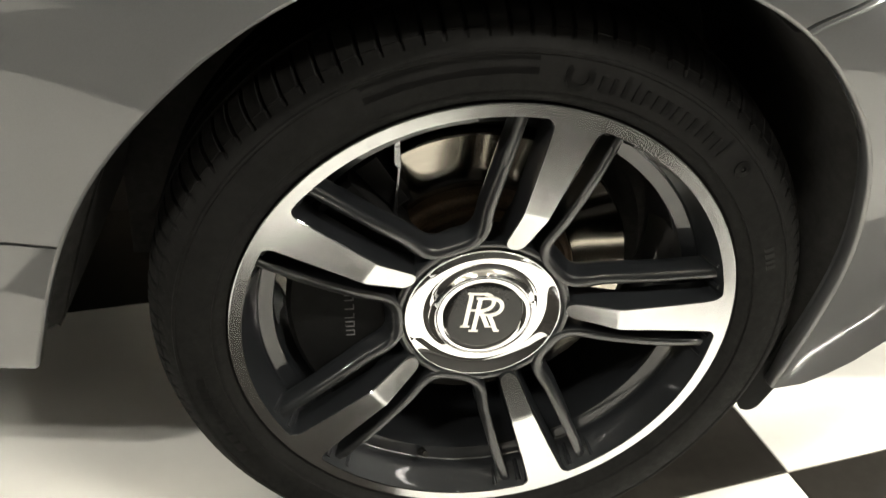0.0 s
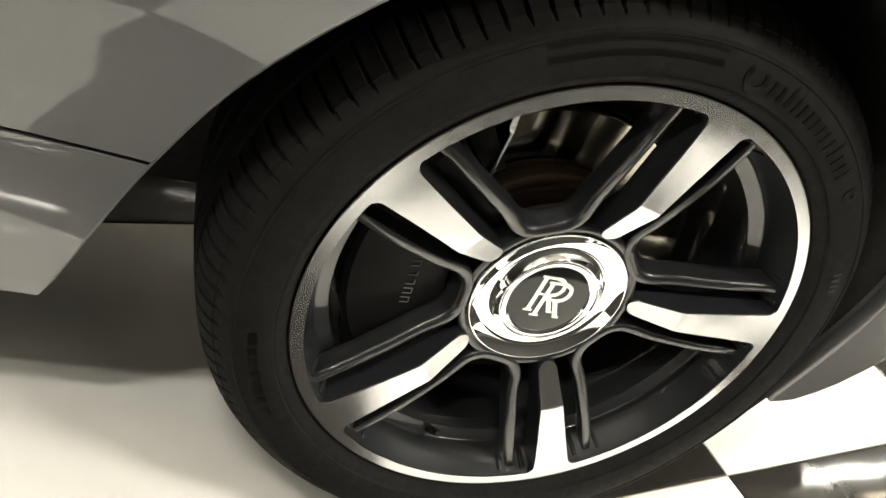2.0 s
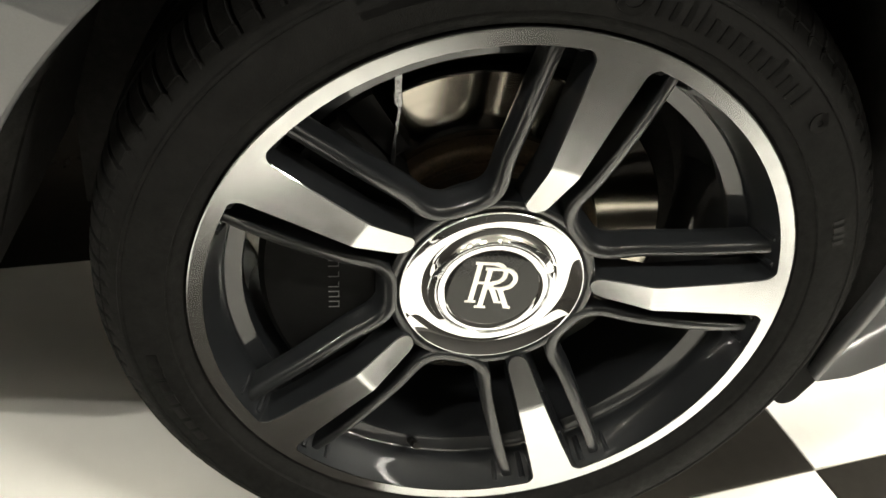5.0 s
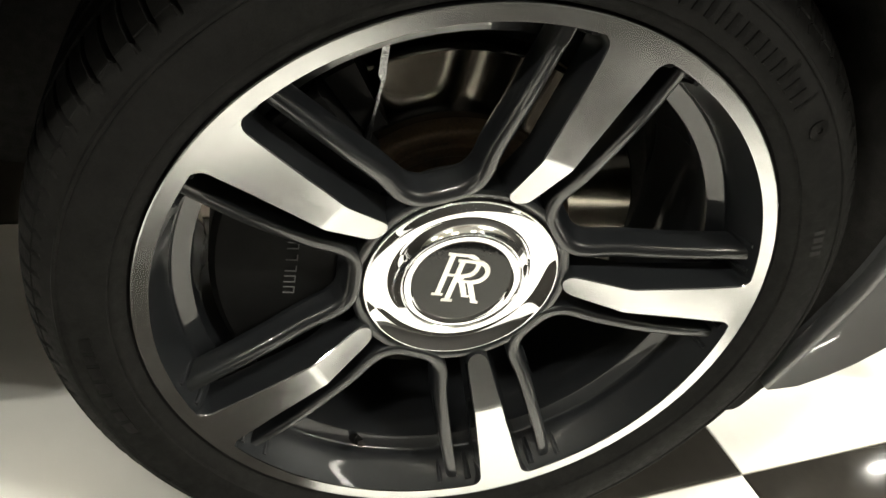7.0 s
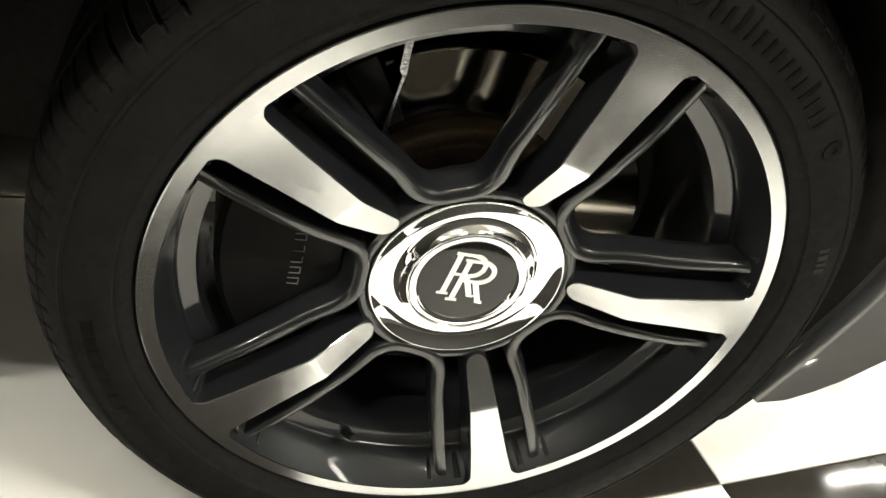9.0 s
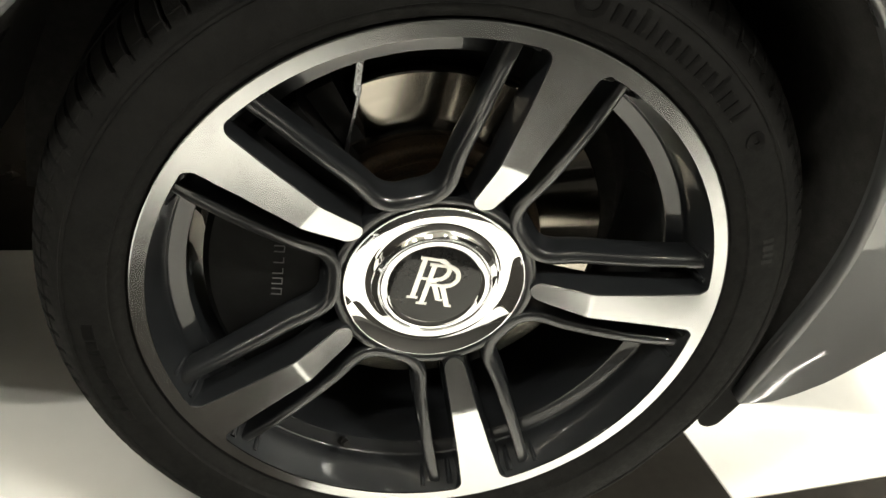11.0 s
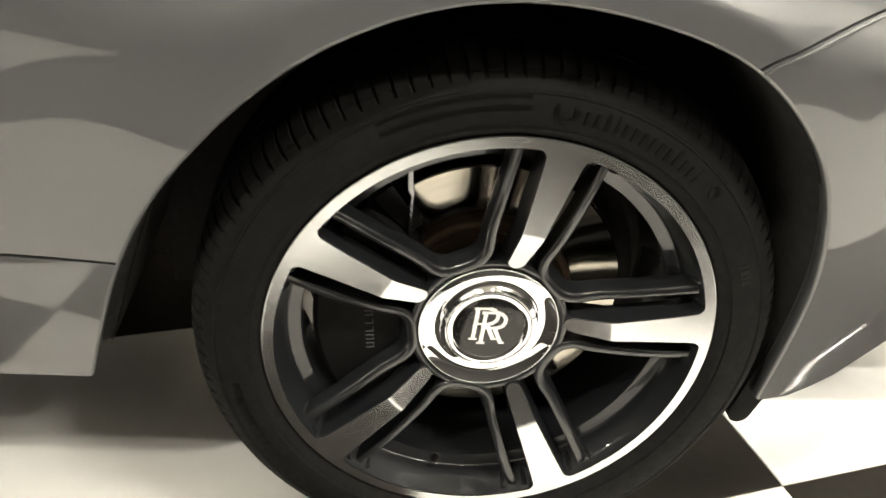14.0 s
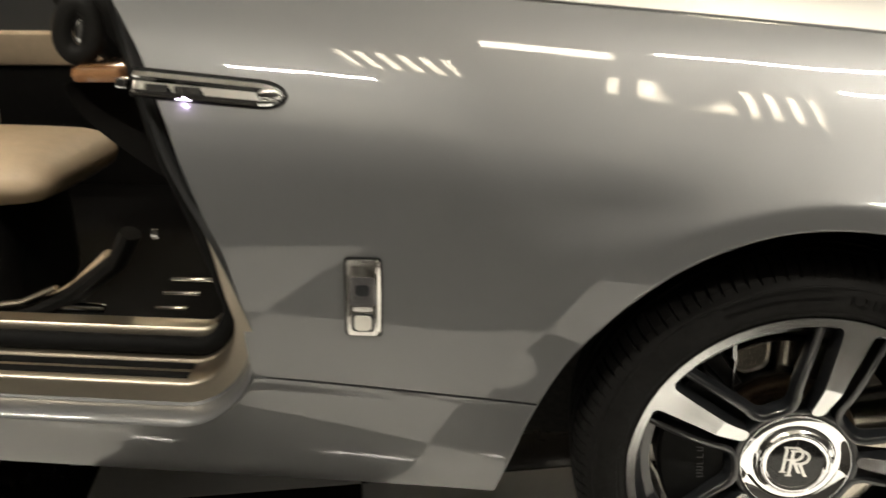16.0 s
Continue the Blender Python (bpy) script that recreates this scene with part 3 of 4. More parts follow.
# ---- body surface ----
ARCH = spline([0, 1, 2, 3, 4, 5, 6, 7, 8, 9, 10, 11, 12],
              [(-0.506, 0.265), (-0.433, 0.487), (-0.348, 0.628), (-0.243, 0.732), (-0.124, 0.793), (0.006, 0.812), (0.130, 0.792), (0.223, 0.751), (0.295, 0.688), (0.347, 0.613), (0.378, 0.520), (0.388, 0.420), (0.387, 0.249)])
# the side's section: height along the skin -> depth, height
SECTION = spline([0.24, 0.28, 0.34, 0.42, 0.50, 0.58, 0.66, 0.70, 0.745, 0.79, 0.83, 0.87, 0.94, 1.01, 1.08, 1.16, 1.26, 1.40],
                 [(0.0270, 0.245), (0.0190, 0.283), (0.0065, 0.340), (-0.0090, 0.420), (-0.0205, 0.500), (-0.0311, 0.580), (-0.0416, 0.660), (-0.0465, 0.700), (-0.0514, 0.745), (-0.0550, 0.790), (-0.0558, 0.830), (-0.0505, 0.869), (-0.0195, 0.935),
                  (0.0240, 0.994), (0.0780, 1.044), (0.1490, 1.088), (0.2480, 1.118), (0.388, 1.142)])
ARCH_PTS = np.array([ARCH(u / 8) for u in range(97)])


def eased(slopes):
    """A curve whose slope runs through the given (x, slope) pairs and that is nought at the pair before the last."""
    xs = np.linspace(-1.2, -0.1, 441)
    s = np.interp(xs, [p[0] for p in slopes], [p[1] for p in slopes])
    s = np.convolve(np.pad(s, 20, mode="edge"), np.ones(41) / 41, "valid")
    y = np.r_[0, np.cumsum((s[1:] + s[:-1]) / 2 * np.diff(xs))]
    y -= np.interp(slopes[-2][0], xs, y)
    return lambda x: float(np.interp(x, xs, y))


WAIST = eased([(-1.2, 0.03), (-0.886, 0.045), (-0.655, 0.0), (-0.42, -0.053), (-0.1, -0.06)])
SILL_FLARE = eased([(-1.2, 0.0), (-0.89, 0.0), (-0.53, -0.05), (-0.49, -0.052), (-0.1, -0.055)])


def skin(x, h, lift=0.0):
    """A point of the car's side at x, h along the section."""
    y, z = SECTION(h)
    if x < 0 and h < 0.487:
        lean = 0.487 - h
        y = -0.0185 + 0.215 * lean + 0.3 * lean * lean + 3.0 * max(0.0, lean - 0.185) ** 2
    d = float(np.min(np.hypot(ARCH_PTS[:, 0] - x, ARCH_PTS[:, 1] - h)))
    inset = smooth01((x + 0.56) / 0.40) * (1 - 0.033 * smooth01(x / 0.294)) * smooth01((h - 0.74) / 0.09)
    lip = smooth01((x + 0.30) / 0.26) * smooth01((h - 0.60) / 0.14)
    t = max(0.0, d - 0.0366)
    y += 0.0324 * inset * math.tanh(t * t / (t + 0.004) / 0.0683) - 0.0021 * lip * (1 - smooth01((d - 0.0286) / 0.04))
    # the shoulder over the wheel turns in towards the nose
    nose = min(max(0.0, x), 0.30) ** 2 + 0.09 * math.tanh(max(0.0, x - 0.30) / 0.15)
    y += 0.110 * nose * smooth01((h - 0.80) / 0.10) - 0.0585 * smooth01((x + 0.011) / 0.4) * max(0.0, h - 0.84)
    # the side is waisted between door and wheel, the sill lip flares towards the wheel
    if x < 0.0:
        ahead = 1 - smooth01((x + 0.25) / 0.2)
        xx = max(-1.2, min(-0.1, x))
        if h > 0.487:
            mix = smooth01((h - 0.487) / 0.10)
            y += (1 - smooth01((h - 0.78) / 0.22)) * (WAIST(xx) * mix + SILL_FLARE(xx) * (1 - mix)) * ahead
            y += 0.0034 * math.tanh((h - 0.69) / 0.10) * smooth01((-x - 0.40) / 0.25) * (1 - smooth01((h - 0.80) / 0.12))
            y += 0.0034 * math.tanh((h - 0.74) / 0.06) * (1 - smooth01((-x - 0.35) / 0.15)) * ahead * (1 - smooth01((h - 0.80) / 0.12))
        else:
            y += SILL_FLARE(xx) * ahead
    turn_in = float(np.interp(h, [0.30, 0.50, 0.72, 0.85], [0.72, 0.64, 0.58, 0.60]))
    y += turn_in * max(0.0, x - 0.29) ** 2 + 0.004 * smooth01((-x - 0.4) / 1.2)
    z -= 0.095 * (x + 0.25) * smooth01((h - 0.72) / 0.36)
    return Vector((x, y - lift, z))


def seam_bow(s):
    """The bumper seam bows upward between its ends."""
    return 0.036 * math.sin(math.pi * min(1.0, max(0.0, s))) ** 0.75


def patch(inner, outer, nv, bow=None):
    """Rows of skin points between two curves in (x, h)."""
    rows = []
    for i, (a, b) in enumerate(zip(inner, outer)):
        rows.append([skin(a[0] + (b[0] - a[0]) * k / nv, a[1] + (b[1] - a[1]) * k / nv + (bow(i) * seam_bow(k / nv) if bow else 0.0)) for k in range(nv + 1)])
    return rows


def polyline(pts, n):
    pts = np.array(pts, float)
    s = np.r_[0, np.cumsum(np.hypot(*np.diff(pts, axis=0).T))]
    return [(float(np.interp(t, s, pts[:, 0])), float(np.interp(t, s, pts[:, 1]))) for t in np.linspace(0, s[-1], n)]


def panel(name, rows, label, material=None, thick=0.012):
    """A skin panel with its returned edge."""
    bm = grid_bm(rows)
    bound = [e for e in bm.edges if e.is_boundary]
    out = bmesh.ops.extrude_edge_only(bm, edges=bound)
    vs = [v for v in out["geom"] if isinstance(v, bmesh.types.BMVert)]
    for v in vs:
        v.co.y += thick
    return part(name, bm, material or PAINT, car, label, smooth=50)


SHUT = [(-0.890, 0.512), (-0.893, 0.60), (-0.925, 0.74), (-0.995, 0.90), (-1.050, 0.99), (-1.115, 1.07), (-1.170, 1.155)]
arch_fender = [tuple(ARCH(1.01 + 5.95 * k / 110)) for k in range(111)]
outer_fender = polyline(SHUT, 38) + polyline([(-1.170, 1.155), (-0.3, 1.155), (0.45, 1.155)], 60)[1:] + polyline([(0.45, 1.155), (0.62, 1.08), (0.66, 0.890)], 15)[1:]
outer_fender = outer_fender[:111]
panel("front_fender", patch(arch_fender, outer_fender, 90, lambda i: max(0.0, 1 - (110 - i) / 16)), "silver-grey metallic front fender reflecting the checkered floor", thick=0.03)

arch_bumper = [tuple(ARCH(7.0 + 5.0 * k / 60)) for k in range(61)]
outer_bumper = polyline([(0.66, 0.884), (0.82, 0.84), (0.98, 0.70), (1.0, 0.50), (0.95, 0.40)], 45) + polyline([(0.95, 0.40), (0.66, 0.395), (0.59, 0.368), (0.535, 0.322), (0.485, 0.276), (0.43, 0.251)], 17)[1:]
panel("front_bumper", patch(arch_bumper, outer_bumper, 50, lambda i: max(0.0, 1 - i / 16)), "silver-grey metallic front bumper corner", thick=0.03)

def rocker_top(x):
    """Height of the sill panel's upper edge: level ahead of the door, then down round the opening's corner."""
    if x > -0.893:
        return 0.489 + (-0.432 - x) * 0.044
    if x > -1.06:
        return min(0.507, 0.585 - 0.185 * math.sqrt(max(0.0, 1 - ((x + 1.06) / 0.167) ** 2)))
    return 0.40


def rocker_rows():
    rows = []
    xs = [-0.432 - 0.46 * k / 24 for k in range(24)] + [-0.892 - 0.168 * (k / 24) for k in range(25)] + [-1.06 - 2.14 * k / 20 for k in range(1, 21)]
    for k in range(25):
        t = k / 24
        a = ARCH(0.985 * t)
        row = []
        for j, x in enumerate(xs):
            h = 0.254 + (rocker_top(x) - 0.256) * t
            if j < 24:
                w = j / 24
                x = a[0] * (1 - w) - 0.892 * w
                h = a[1] * (1 - w) + (0.254 + (rocker_top(-0.892) - 0.256) * t) * w
            row.append(skin(x, h))
        rows.append(row)
    return rows


panel("rocker_panel", rocker_rows(), "silver-grey metallic sill panel under the door opening", thick=0.03)

# closing piece behind the corner where fender, sill panel and door frame meet
part("sill_corner", grid_bm([[skin(-0.865 - 0.045 * i / 6, 0.470 + 0.13 * k / 8, -0.005) for k in range(9)] for i in range(7)]), PAINT, car)

# rolled edge along the bumper seam
seam = [skin(0.226 + (0.66 - 0.226) * k / 30, 0.7465 + (0.884 - 0.7465) * k / 30 + seam_bow(k / 30) + 0.001, 0.0012) for k in range(31)]
part("seam_edge", sweep(seam, ring_section(0.0016, 0.0016, 8), up=(0, 0, 1)), PAINT, car)

# arch return edge and wheelhouse
rows = []
for k in range(97):
    a = ARCH(12 * k / 96)
    p = skin(a[0], a[1])
    c = Vector((0.0, 0, 0.40))
    rows.append([p + (c - Vector((p.x, 0, p.z))).normalized() * d + Vector((0, e, 0)) for d, e in ((0.0, 0.0005), (0.003, 0.002), (0.004, 0.006), (0.004, 0.02), (-0.006, 0.028))])
part("arch_flange", grid_bm(rows), PAINT, car, smooth=60)
rows = []
for k in range(97):
    a = ARCH(12 * k / 96)
    x, z = a[0], a[1]
    if k < 14:
        z = max(z, 0.278)
    mouth = skin(x, a[1]).y + 0.022 if x > 0.25 else (0.0 if k > 10 else 0.080)
    rows.append([(x * 1.0 + (0.012 if x > 0 else -0.012), mouth, z + 0.01), (x * 0.985, mouth + 0.042, z - 0.004), (x * 0.98, 0.12, z - 0.006), (x * 0.98, 0.30, z - 0.01), (x * 0.98, 0.48, z - 0.01)])
part("wheelhouse_liner", grid_bm(rows), LINER, car, "black felt wheelhouse liner")
part("wheelhouse_wall", box_bm(-0.48, 0.40, 0.44, 0.46, 0.16, 0.80), LINER, car)
# rubber air flap ahead of the wheel: a tongue with a rounded lower end
rows = []
for k in range(25):
    a = math.pi * k / 24
    rim = Vector((0.384 + 0.0175 * math.cos(a), 0.062, 0.206 - 0.020 * math.sin(a)))
    top = Vector((0.416 + 0.024 * math.cos(a), 0.045, 0.345))
    rows.append([top, top.lerp(rim, 0.5), rim, rim + Vector((-0.001 * math.cos(a), 0.004, 0.001 * math.sin(a))), rim + Vector((0, 0.010, 0)), top.lerp(rim, 0.5) + Vector((0, 0.012, 0)), top + Vector((0, 0.012, 0))])
bm = grid_bm(rows)
front = [v for v in bm.verts if abs(v.co.y - 0.062) < 1e-6 and v.co.z < 0.2065]
bm.faces.new(front) if len(front) > 2 else None
part("air_flap", bm, SEAL, car, "black rubber air flap")

# bonnet, coloured pale for the glare on it, and plain closing panels
rows = []
for i in range(41):
    x = -1.20 + (0.62 + 1.20) * i / 40
    edge = skin(x, 1.166)
    rows.append([Vector((x, edge.y + (1.86 - 2 * edge.y) * t / 16, edge.z + 0.06 * math.sin(math.pi * t / 16) ** 0.8)) for t in range(17)])
part("bonnet", grid_bm(rows), GLARE_PALED_PAINT, car, "silver bonnet, coloured pale for the bright reflections on it")
part("underbody", box_bm(-3.2, -0.56, 0.12, 1.76, 0.305, 0.335), WALL_PAINT, car)
part("front_underbody", box_bm(0.42, 0.95, 0.30, 1.60, 0.20, 0.235), LINER, car)
part("far_side_panel", box_bm(-3.2, 0.75, 1.84, 1.87, 0.14, 1.05, 0.01), PAINT, car, "plain silver-grey far side of the car")
part("tail_panel", box_bm(-3.24, -3.205, 0.03, 1.83, 0.25, 1.10, 0.01), PAINT, car, "plain silver-grey closing panel")
part("nose_panel", box_bm(0.96, 1.0, 0.42, 1.83, 0.22, 0.95, 0.01), PAINT, car, "plain silver-grey nose")
# out-of-view panel added only to keep lamp light out of the cabin
part("added_roof", box_bm(-3.2, -1.75, 0.22, 1.66, 1.46, 1.49, 0.012), PAINT, car, "unseen silver-grey panel added over the cabin to shade it")

# ---- door opening ----
def door_path():
    """The opening's lower front edge as (x, z, inward x, inward z)."""
    out = []
    a, b = Vector((-1.150, 1.14)), Vector((-0.893, 0.585))
    for k in range(24):
        p = a + (b - a) * k / 23
        p.x += 0.022 * math.sin(math.pi * k / 23)
        d = Vector((-0.93 - 0.03 * (1 - k / 23), -0.30 * (1 - k / 23)))
        d.normalize()
        out.append((p.x, p.y, d.x, d.y))
    for k in range(1, 25):
        t = math.pi / 2 * k / 24
        x, z = -1.06 + 0.167 * math.cos(t), 0.585 - 0.185 * math.sin(t)
        d = Vector((-math.cos(t), math.sin(t))).normalized()
        out.append((x, z, d.x, d.y))
    for k in range(1, 16):
        out.append((-1.06 - 2.1 * k / 15, 0.40, 0.0, 1.0))
    return out


DOOR = door_path()


def frame_strip(name, profile, material, label="", closed=False, slim=0.80, first=0, last=None):
    rows = []
    for x, z, dx, dz in DOOR[first:last]:
        skin_y = float(SECTION(min(1.19, z + 0.004))[0]) + 0.003
        keep = smooth01((z - 0.55) / 0.4)
        tight = 1.0 - slim * smooth01((z - 0.58) / 0.30)
        rows.append([(x + dx * n * tight, y + (skin_y + 0.02) * keep, z + dz * n * tight) for n, y in profile])
    bm = grid_bm(rows, close_v=closed)
    return part(name, bm, material, car, label, smooth=45)


frame_strip("door_frame", [(-0.001, 0.004), (0.000, -0.008), (0.003, -0.012), (0.008, -0.010), (0.016, 0.004), (0.022, 0.020), (0.021, 0.030), (0.026, 0.034)], PAINT, "silver-grey painted door frame edge")
frame_strip("sill_plate", [(0.026, 0.034), (0.050, 0.038), (0.056, 0.0395), (0.060, 0.043), (0.063, 0.050), (0.0665, 0.070), (0.0705, 0.098), (0.0725, 0.1025), (0.0745, 0.104), (0.076, 0.109), (0.076, 0.150)], SILL_STEEL, "warm brushed steel door sill plate")
for n, y in ((0.0652, 0.0610), (0.0694, 0.0870)):
    frame_strip("sill_strip", [(n - 0.004, y - 0.0080), (n + 0.0008, y - 0.0075), (n + 0.0034, y + 0.0075), (n - 0.004, y + 0.0080)], SEAL, "black ribbed strip on the door sill", first=46)
rows = []
for x, z, dx, dz in DOOR:
    up = smooth01((z - 0.58) / 0.30)
    skin_y = float(SECTION(min(1.19, z + 0.004))[0]) + 0.003
    n, y, rn, ry = 0.092 - 0.070 * up, 0.126 - 0.083 * up + (skin_y + 0.02) * smooth01((z - 0.55) / 0.4), 0.018 - 0.003 * up, 0.016
    rows.append([(x + dx * (n + rn * math.cos(2 * math.pi * k / 12)), y + ry * math.sin(2 * math.pi * k / 12), z + dz * (n + rn * math.cos(2 * math.pi * k / 12))) for k in range(12)])
part("door_seal", grid_bm(rows, close_v=True), SEAL, car, "black rubber door seal")
frame_strip("sill_trim", [(0.096, 0.142), (0.112, 0.142), (0.119, 0.148), (0.1165, 0.157), (0.119, 0.164), (0.1165, 0.173), (0.120, 0.181), (0.117, 0.192), (0.090, 0.196)], SILL_STEEL, "brushed steel sill trim", first=36)

# ---- cabin ----
def soft_box(x0, x1, y0, y1, z0, z1, r, power=2.0, swell=0.01):
    """A cushion: a rounded block with swollen faces."""
    bm = bmesh.new()
    bmesh.ops.create_cube(bm, size=2.0)
    bmesh.ops.subdivide_edges(bm, edges=list(bm.edges), cuts=14, use_grid_fill=True)
    hx, hy, hz = (x1 - x0) / 2, (y1 - y0) / 2, (z1 - z0) / 2
    for v in bm.verts:
        p = v.co.copy()
        q = []
        for c, h in zip(p, (hx, hy, hz)):
            q.append(max(-(h - r), min(h - r, c * h)))
        core = Vector(q)
        d = Vector((p.x * hx, p.y * hy, p.z * hz)) - core
        if d.length > 1e-6:
            d = d.normalized() * r
        w = core + d
        w.z += swell * (1 - p.x ** 2) * (1 - p.y ** 2) * (1 if p.z > 0 else -1)
        v.co = w + Vector(((x0 + x1) / 2, (y0 + y1) / 2, (z0 + z1) / 2))
    return bm


part("cabin_floor", box_bm(-3.15, -0.9, 0.13, 1.72, 0.34, 0.36), CARPET, car, "black carpeted cabin floor")
part("kick_panel", box_bm(-0.96, -0.90, 0.13, 1.72, 0.36, 1.02, 0.01), CARPET, car)
rows = []
for k in range(21):
    t = k / 20
    rows.append([(-0.95 - 0.30 * math.sin(t * math.pi / 2), y, 0.66 + 0.36 * t - 0.10 * (1 - math.cos(t * math.pi / 2)) + 0.05) for y in np.linspace(0.14, 1.70, 12)])
part("dashboard", grid_bm(rows), DARK_TRIM, car, "black leather dashboard")
part("dash_veneer", box_bm(-1.252, -1.158, 0.16, 0.30, 0.968, 0.998, 0.012), WOOD, car, "polished brown veneer dash end")
part("dash_end_chrome", box_bm(-1.156, -1.136, 0.13, 0.17, 0.966, 0.984, 0.004), CHROME, car)
rows = []
for k in range(40):
    th = 2 * math.pi * k / 40
    c = Vector((0.030 * math.cos(th), 0.0, 0.040 * math.sin(th) * (1.25 if math.sin(th) > 0 else 1.0)))
    out = Vector((math.cos(th), 0, math.sin(th)))
    rows.append([c + out * 0.019 * math.cos(2 * math.pi * j / 10) + Vector((0, 0.016 * math.sin(2 * math.pi * j / 10), 0)) for j in range(10)])
mount = part("mirror_mount", grid_bm(rows, close_u=True, close_v=True), DARK_TRIM, car, "black ring-shaped mirror mount at the pillar foot", at=pose(-1.245, 0.20, 1.052, 0, 12, 0))
part("mount_insert", revolve([(0.0125, 0.006), (0.011, 0.0), (0.006, -0.003), (0.0004, -0.004)], 24), CHROME, mount, "small bright insert in the mirror mount", at=Matrix.Diagonal((0.75, 1, 1.75, 1)))
part("far_door_card", box_bm(-3.1, -1.0, 1.66, 1.72, 0.36, 0.786, 0.01), DARK_TRIM, car, "black lower trim of the far door")
part("far_door_top", box_bm(-3.1, -1.0, 1.63, 1.72, 0.788, 0.908, 0.03), LEATHER, car, "cream leather top roll of the far door")
# steering wheel
bm = bmesh.new()
rows = []
for k in range(48):
    th = 2 * math.pi * k / 48
    row = []
    for j in range(10):
        ph = 2 * math.pi * j / 10
        r = 0.175 + 0.024 * math.cos(ph)
        row.append((0.022 * math.sin(ph), r * math.cos(th), r * math.sin(th)))
    rows.append(row)
steer = part("steering_wheel", grid_bm(rows, close_u=True, close_v=True), DARK_TRIM, car, "black leather steering wheel rim", at=pose(-1.36, 0.54, 1.115, 0, -24, 0))
part("instrument_binnacle", soft_box(-1.36, -1.20, 0.42, 0.72, 0.965, 1.12, 0.05, swell=0.0), DARK_TRIM, car, "black instrument binnacle")
bm = bmesh.new()
bmesh.ops.create_cone(bm, cap_ends=True, segments=32, radius1=0.075, radius2=0.06, depth=0.04, matrix=pose(0, 0, 0, 0, 90, 0))
bmesh.ops.bevel(bm, geom=list(bm.edges), offset=0.006, segments=2, affect="EDGES")
part("steering_hub", bm, DARK_TRIM, steer)
for a in (0, 180, 270):
    part("steering_spoke", box_bm(-0.008, 0.010, 0.05, 0.172, -0.016, 0.016, 0.004), DARK_TRIM, steer, at=pose(0, 0, 0, a, 0, 0))


cushion = soft_box(-2.06, -1.474, 0.38, 0.78, 0.634, 0.768, 0.0645, swell=0.02)
for v in cushion.verts:
    # the underside rises towards the rounded nose
    v.co.z += 0.034 * smooth01((0.76 - v.co.z) / 0.13) * smooth01((v.co.x + 1.95) / 0.42)
part("seat_cushion", cushion, LEATHER, car, "cream leather front seat cushion")
part("seat_side_slot", box_bm(-1.80, -1.600, 0.382, 0.412, 0.742, 0.768, 0.006), DARK_TRIM, car, "black control slot in the seat side")
part("seat_base", soft_box(-1.98, -1.62, 0.41, 0.78, 0.36, 0.68, 0.06, swell=0.0), DARK_TRIM, car, "black seat base")
part("seat_back", soft_box(-2.02, -1.82, 0.34, 0.86, 0.70, 1.25, 0.075, swell=0.02), LEATHER, car, "cream leather front seat backrest")
part("seat_rail", sweep([(-1.62, 0.27, 0.455), (-1.48, 0.27, 0.475), (-1.38, 0.27, 0.520), (-1.27, 0.27, 0.600), (-1.235, 0.27, 0.66)], ring_section(0.020, 0.030, 10), up=(0, 1, 0)), DARK_TRIM, car, "dark curved seat rail cover")
part("seat_rail_edge", sweep([(-1.62, 0.255, 0.492), (-1.48, 0.255, 0.510), (-1.40, 0.255, 0.545)], ring_section(0.006, 0.010, 8), up=(0, 1, 0)), SILL_STEEL, car, "bright metal edge of the seat rail")
part("seat_skirt", sweep([(-1.46, 0.29, 0.478), (-1.37, 0.29, 0.530), (-1.29, 0.29, 0.600)], ring_section(0.020, 0.024, 10), up=(0, 1, 0)), LEATHER, car, "tan leather edge of the seat rail cover")
part("seat_lever", box_bm(-1.415, -1.300, 0.245, 0.265, 0.494, 0.512, 0.006), CHROME, car, "short chrome seat lever")
part("door_stay", box_bm(-1.185, -1.17, 0.25, 0.26, 0.655, 0.675, 0.003), CHROME, car)
for k, (x0, z0) in enumerate(((-1.150, 0.575), (-1.170, 0.545), (-1.190, 0.512))):
    part("foot_strip", box_bm(x0, x0 + 0.085 - 0.01 * k, 0.238, 0.252, z0, z0 + 0.004, 0.0012), CHROME, car, "thin chrome foot rest strip")

# ---- trim on the fender ----
# side repeater plate
def on_skin(x, h, out=0.0):
    p = skin(x, h)
    return Vector((p.x, p.y - out, p.z))


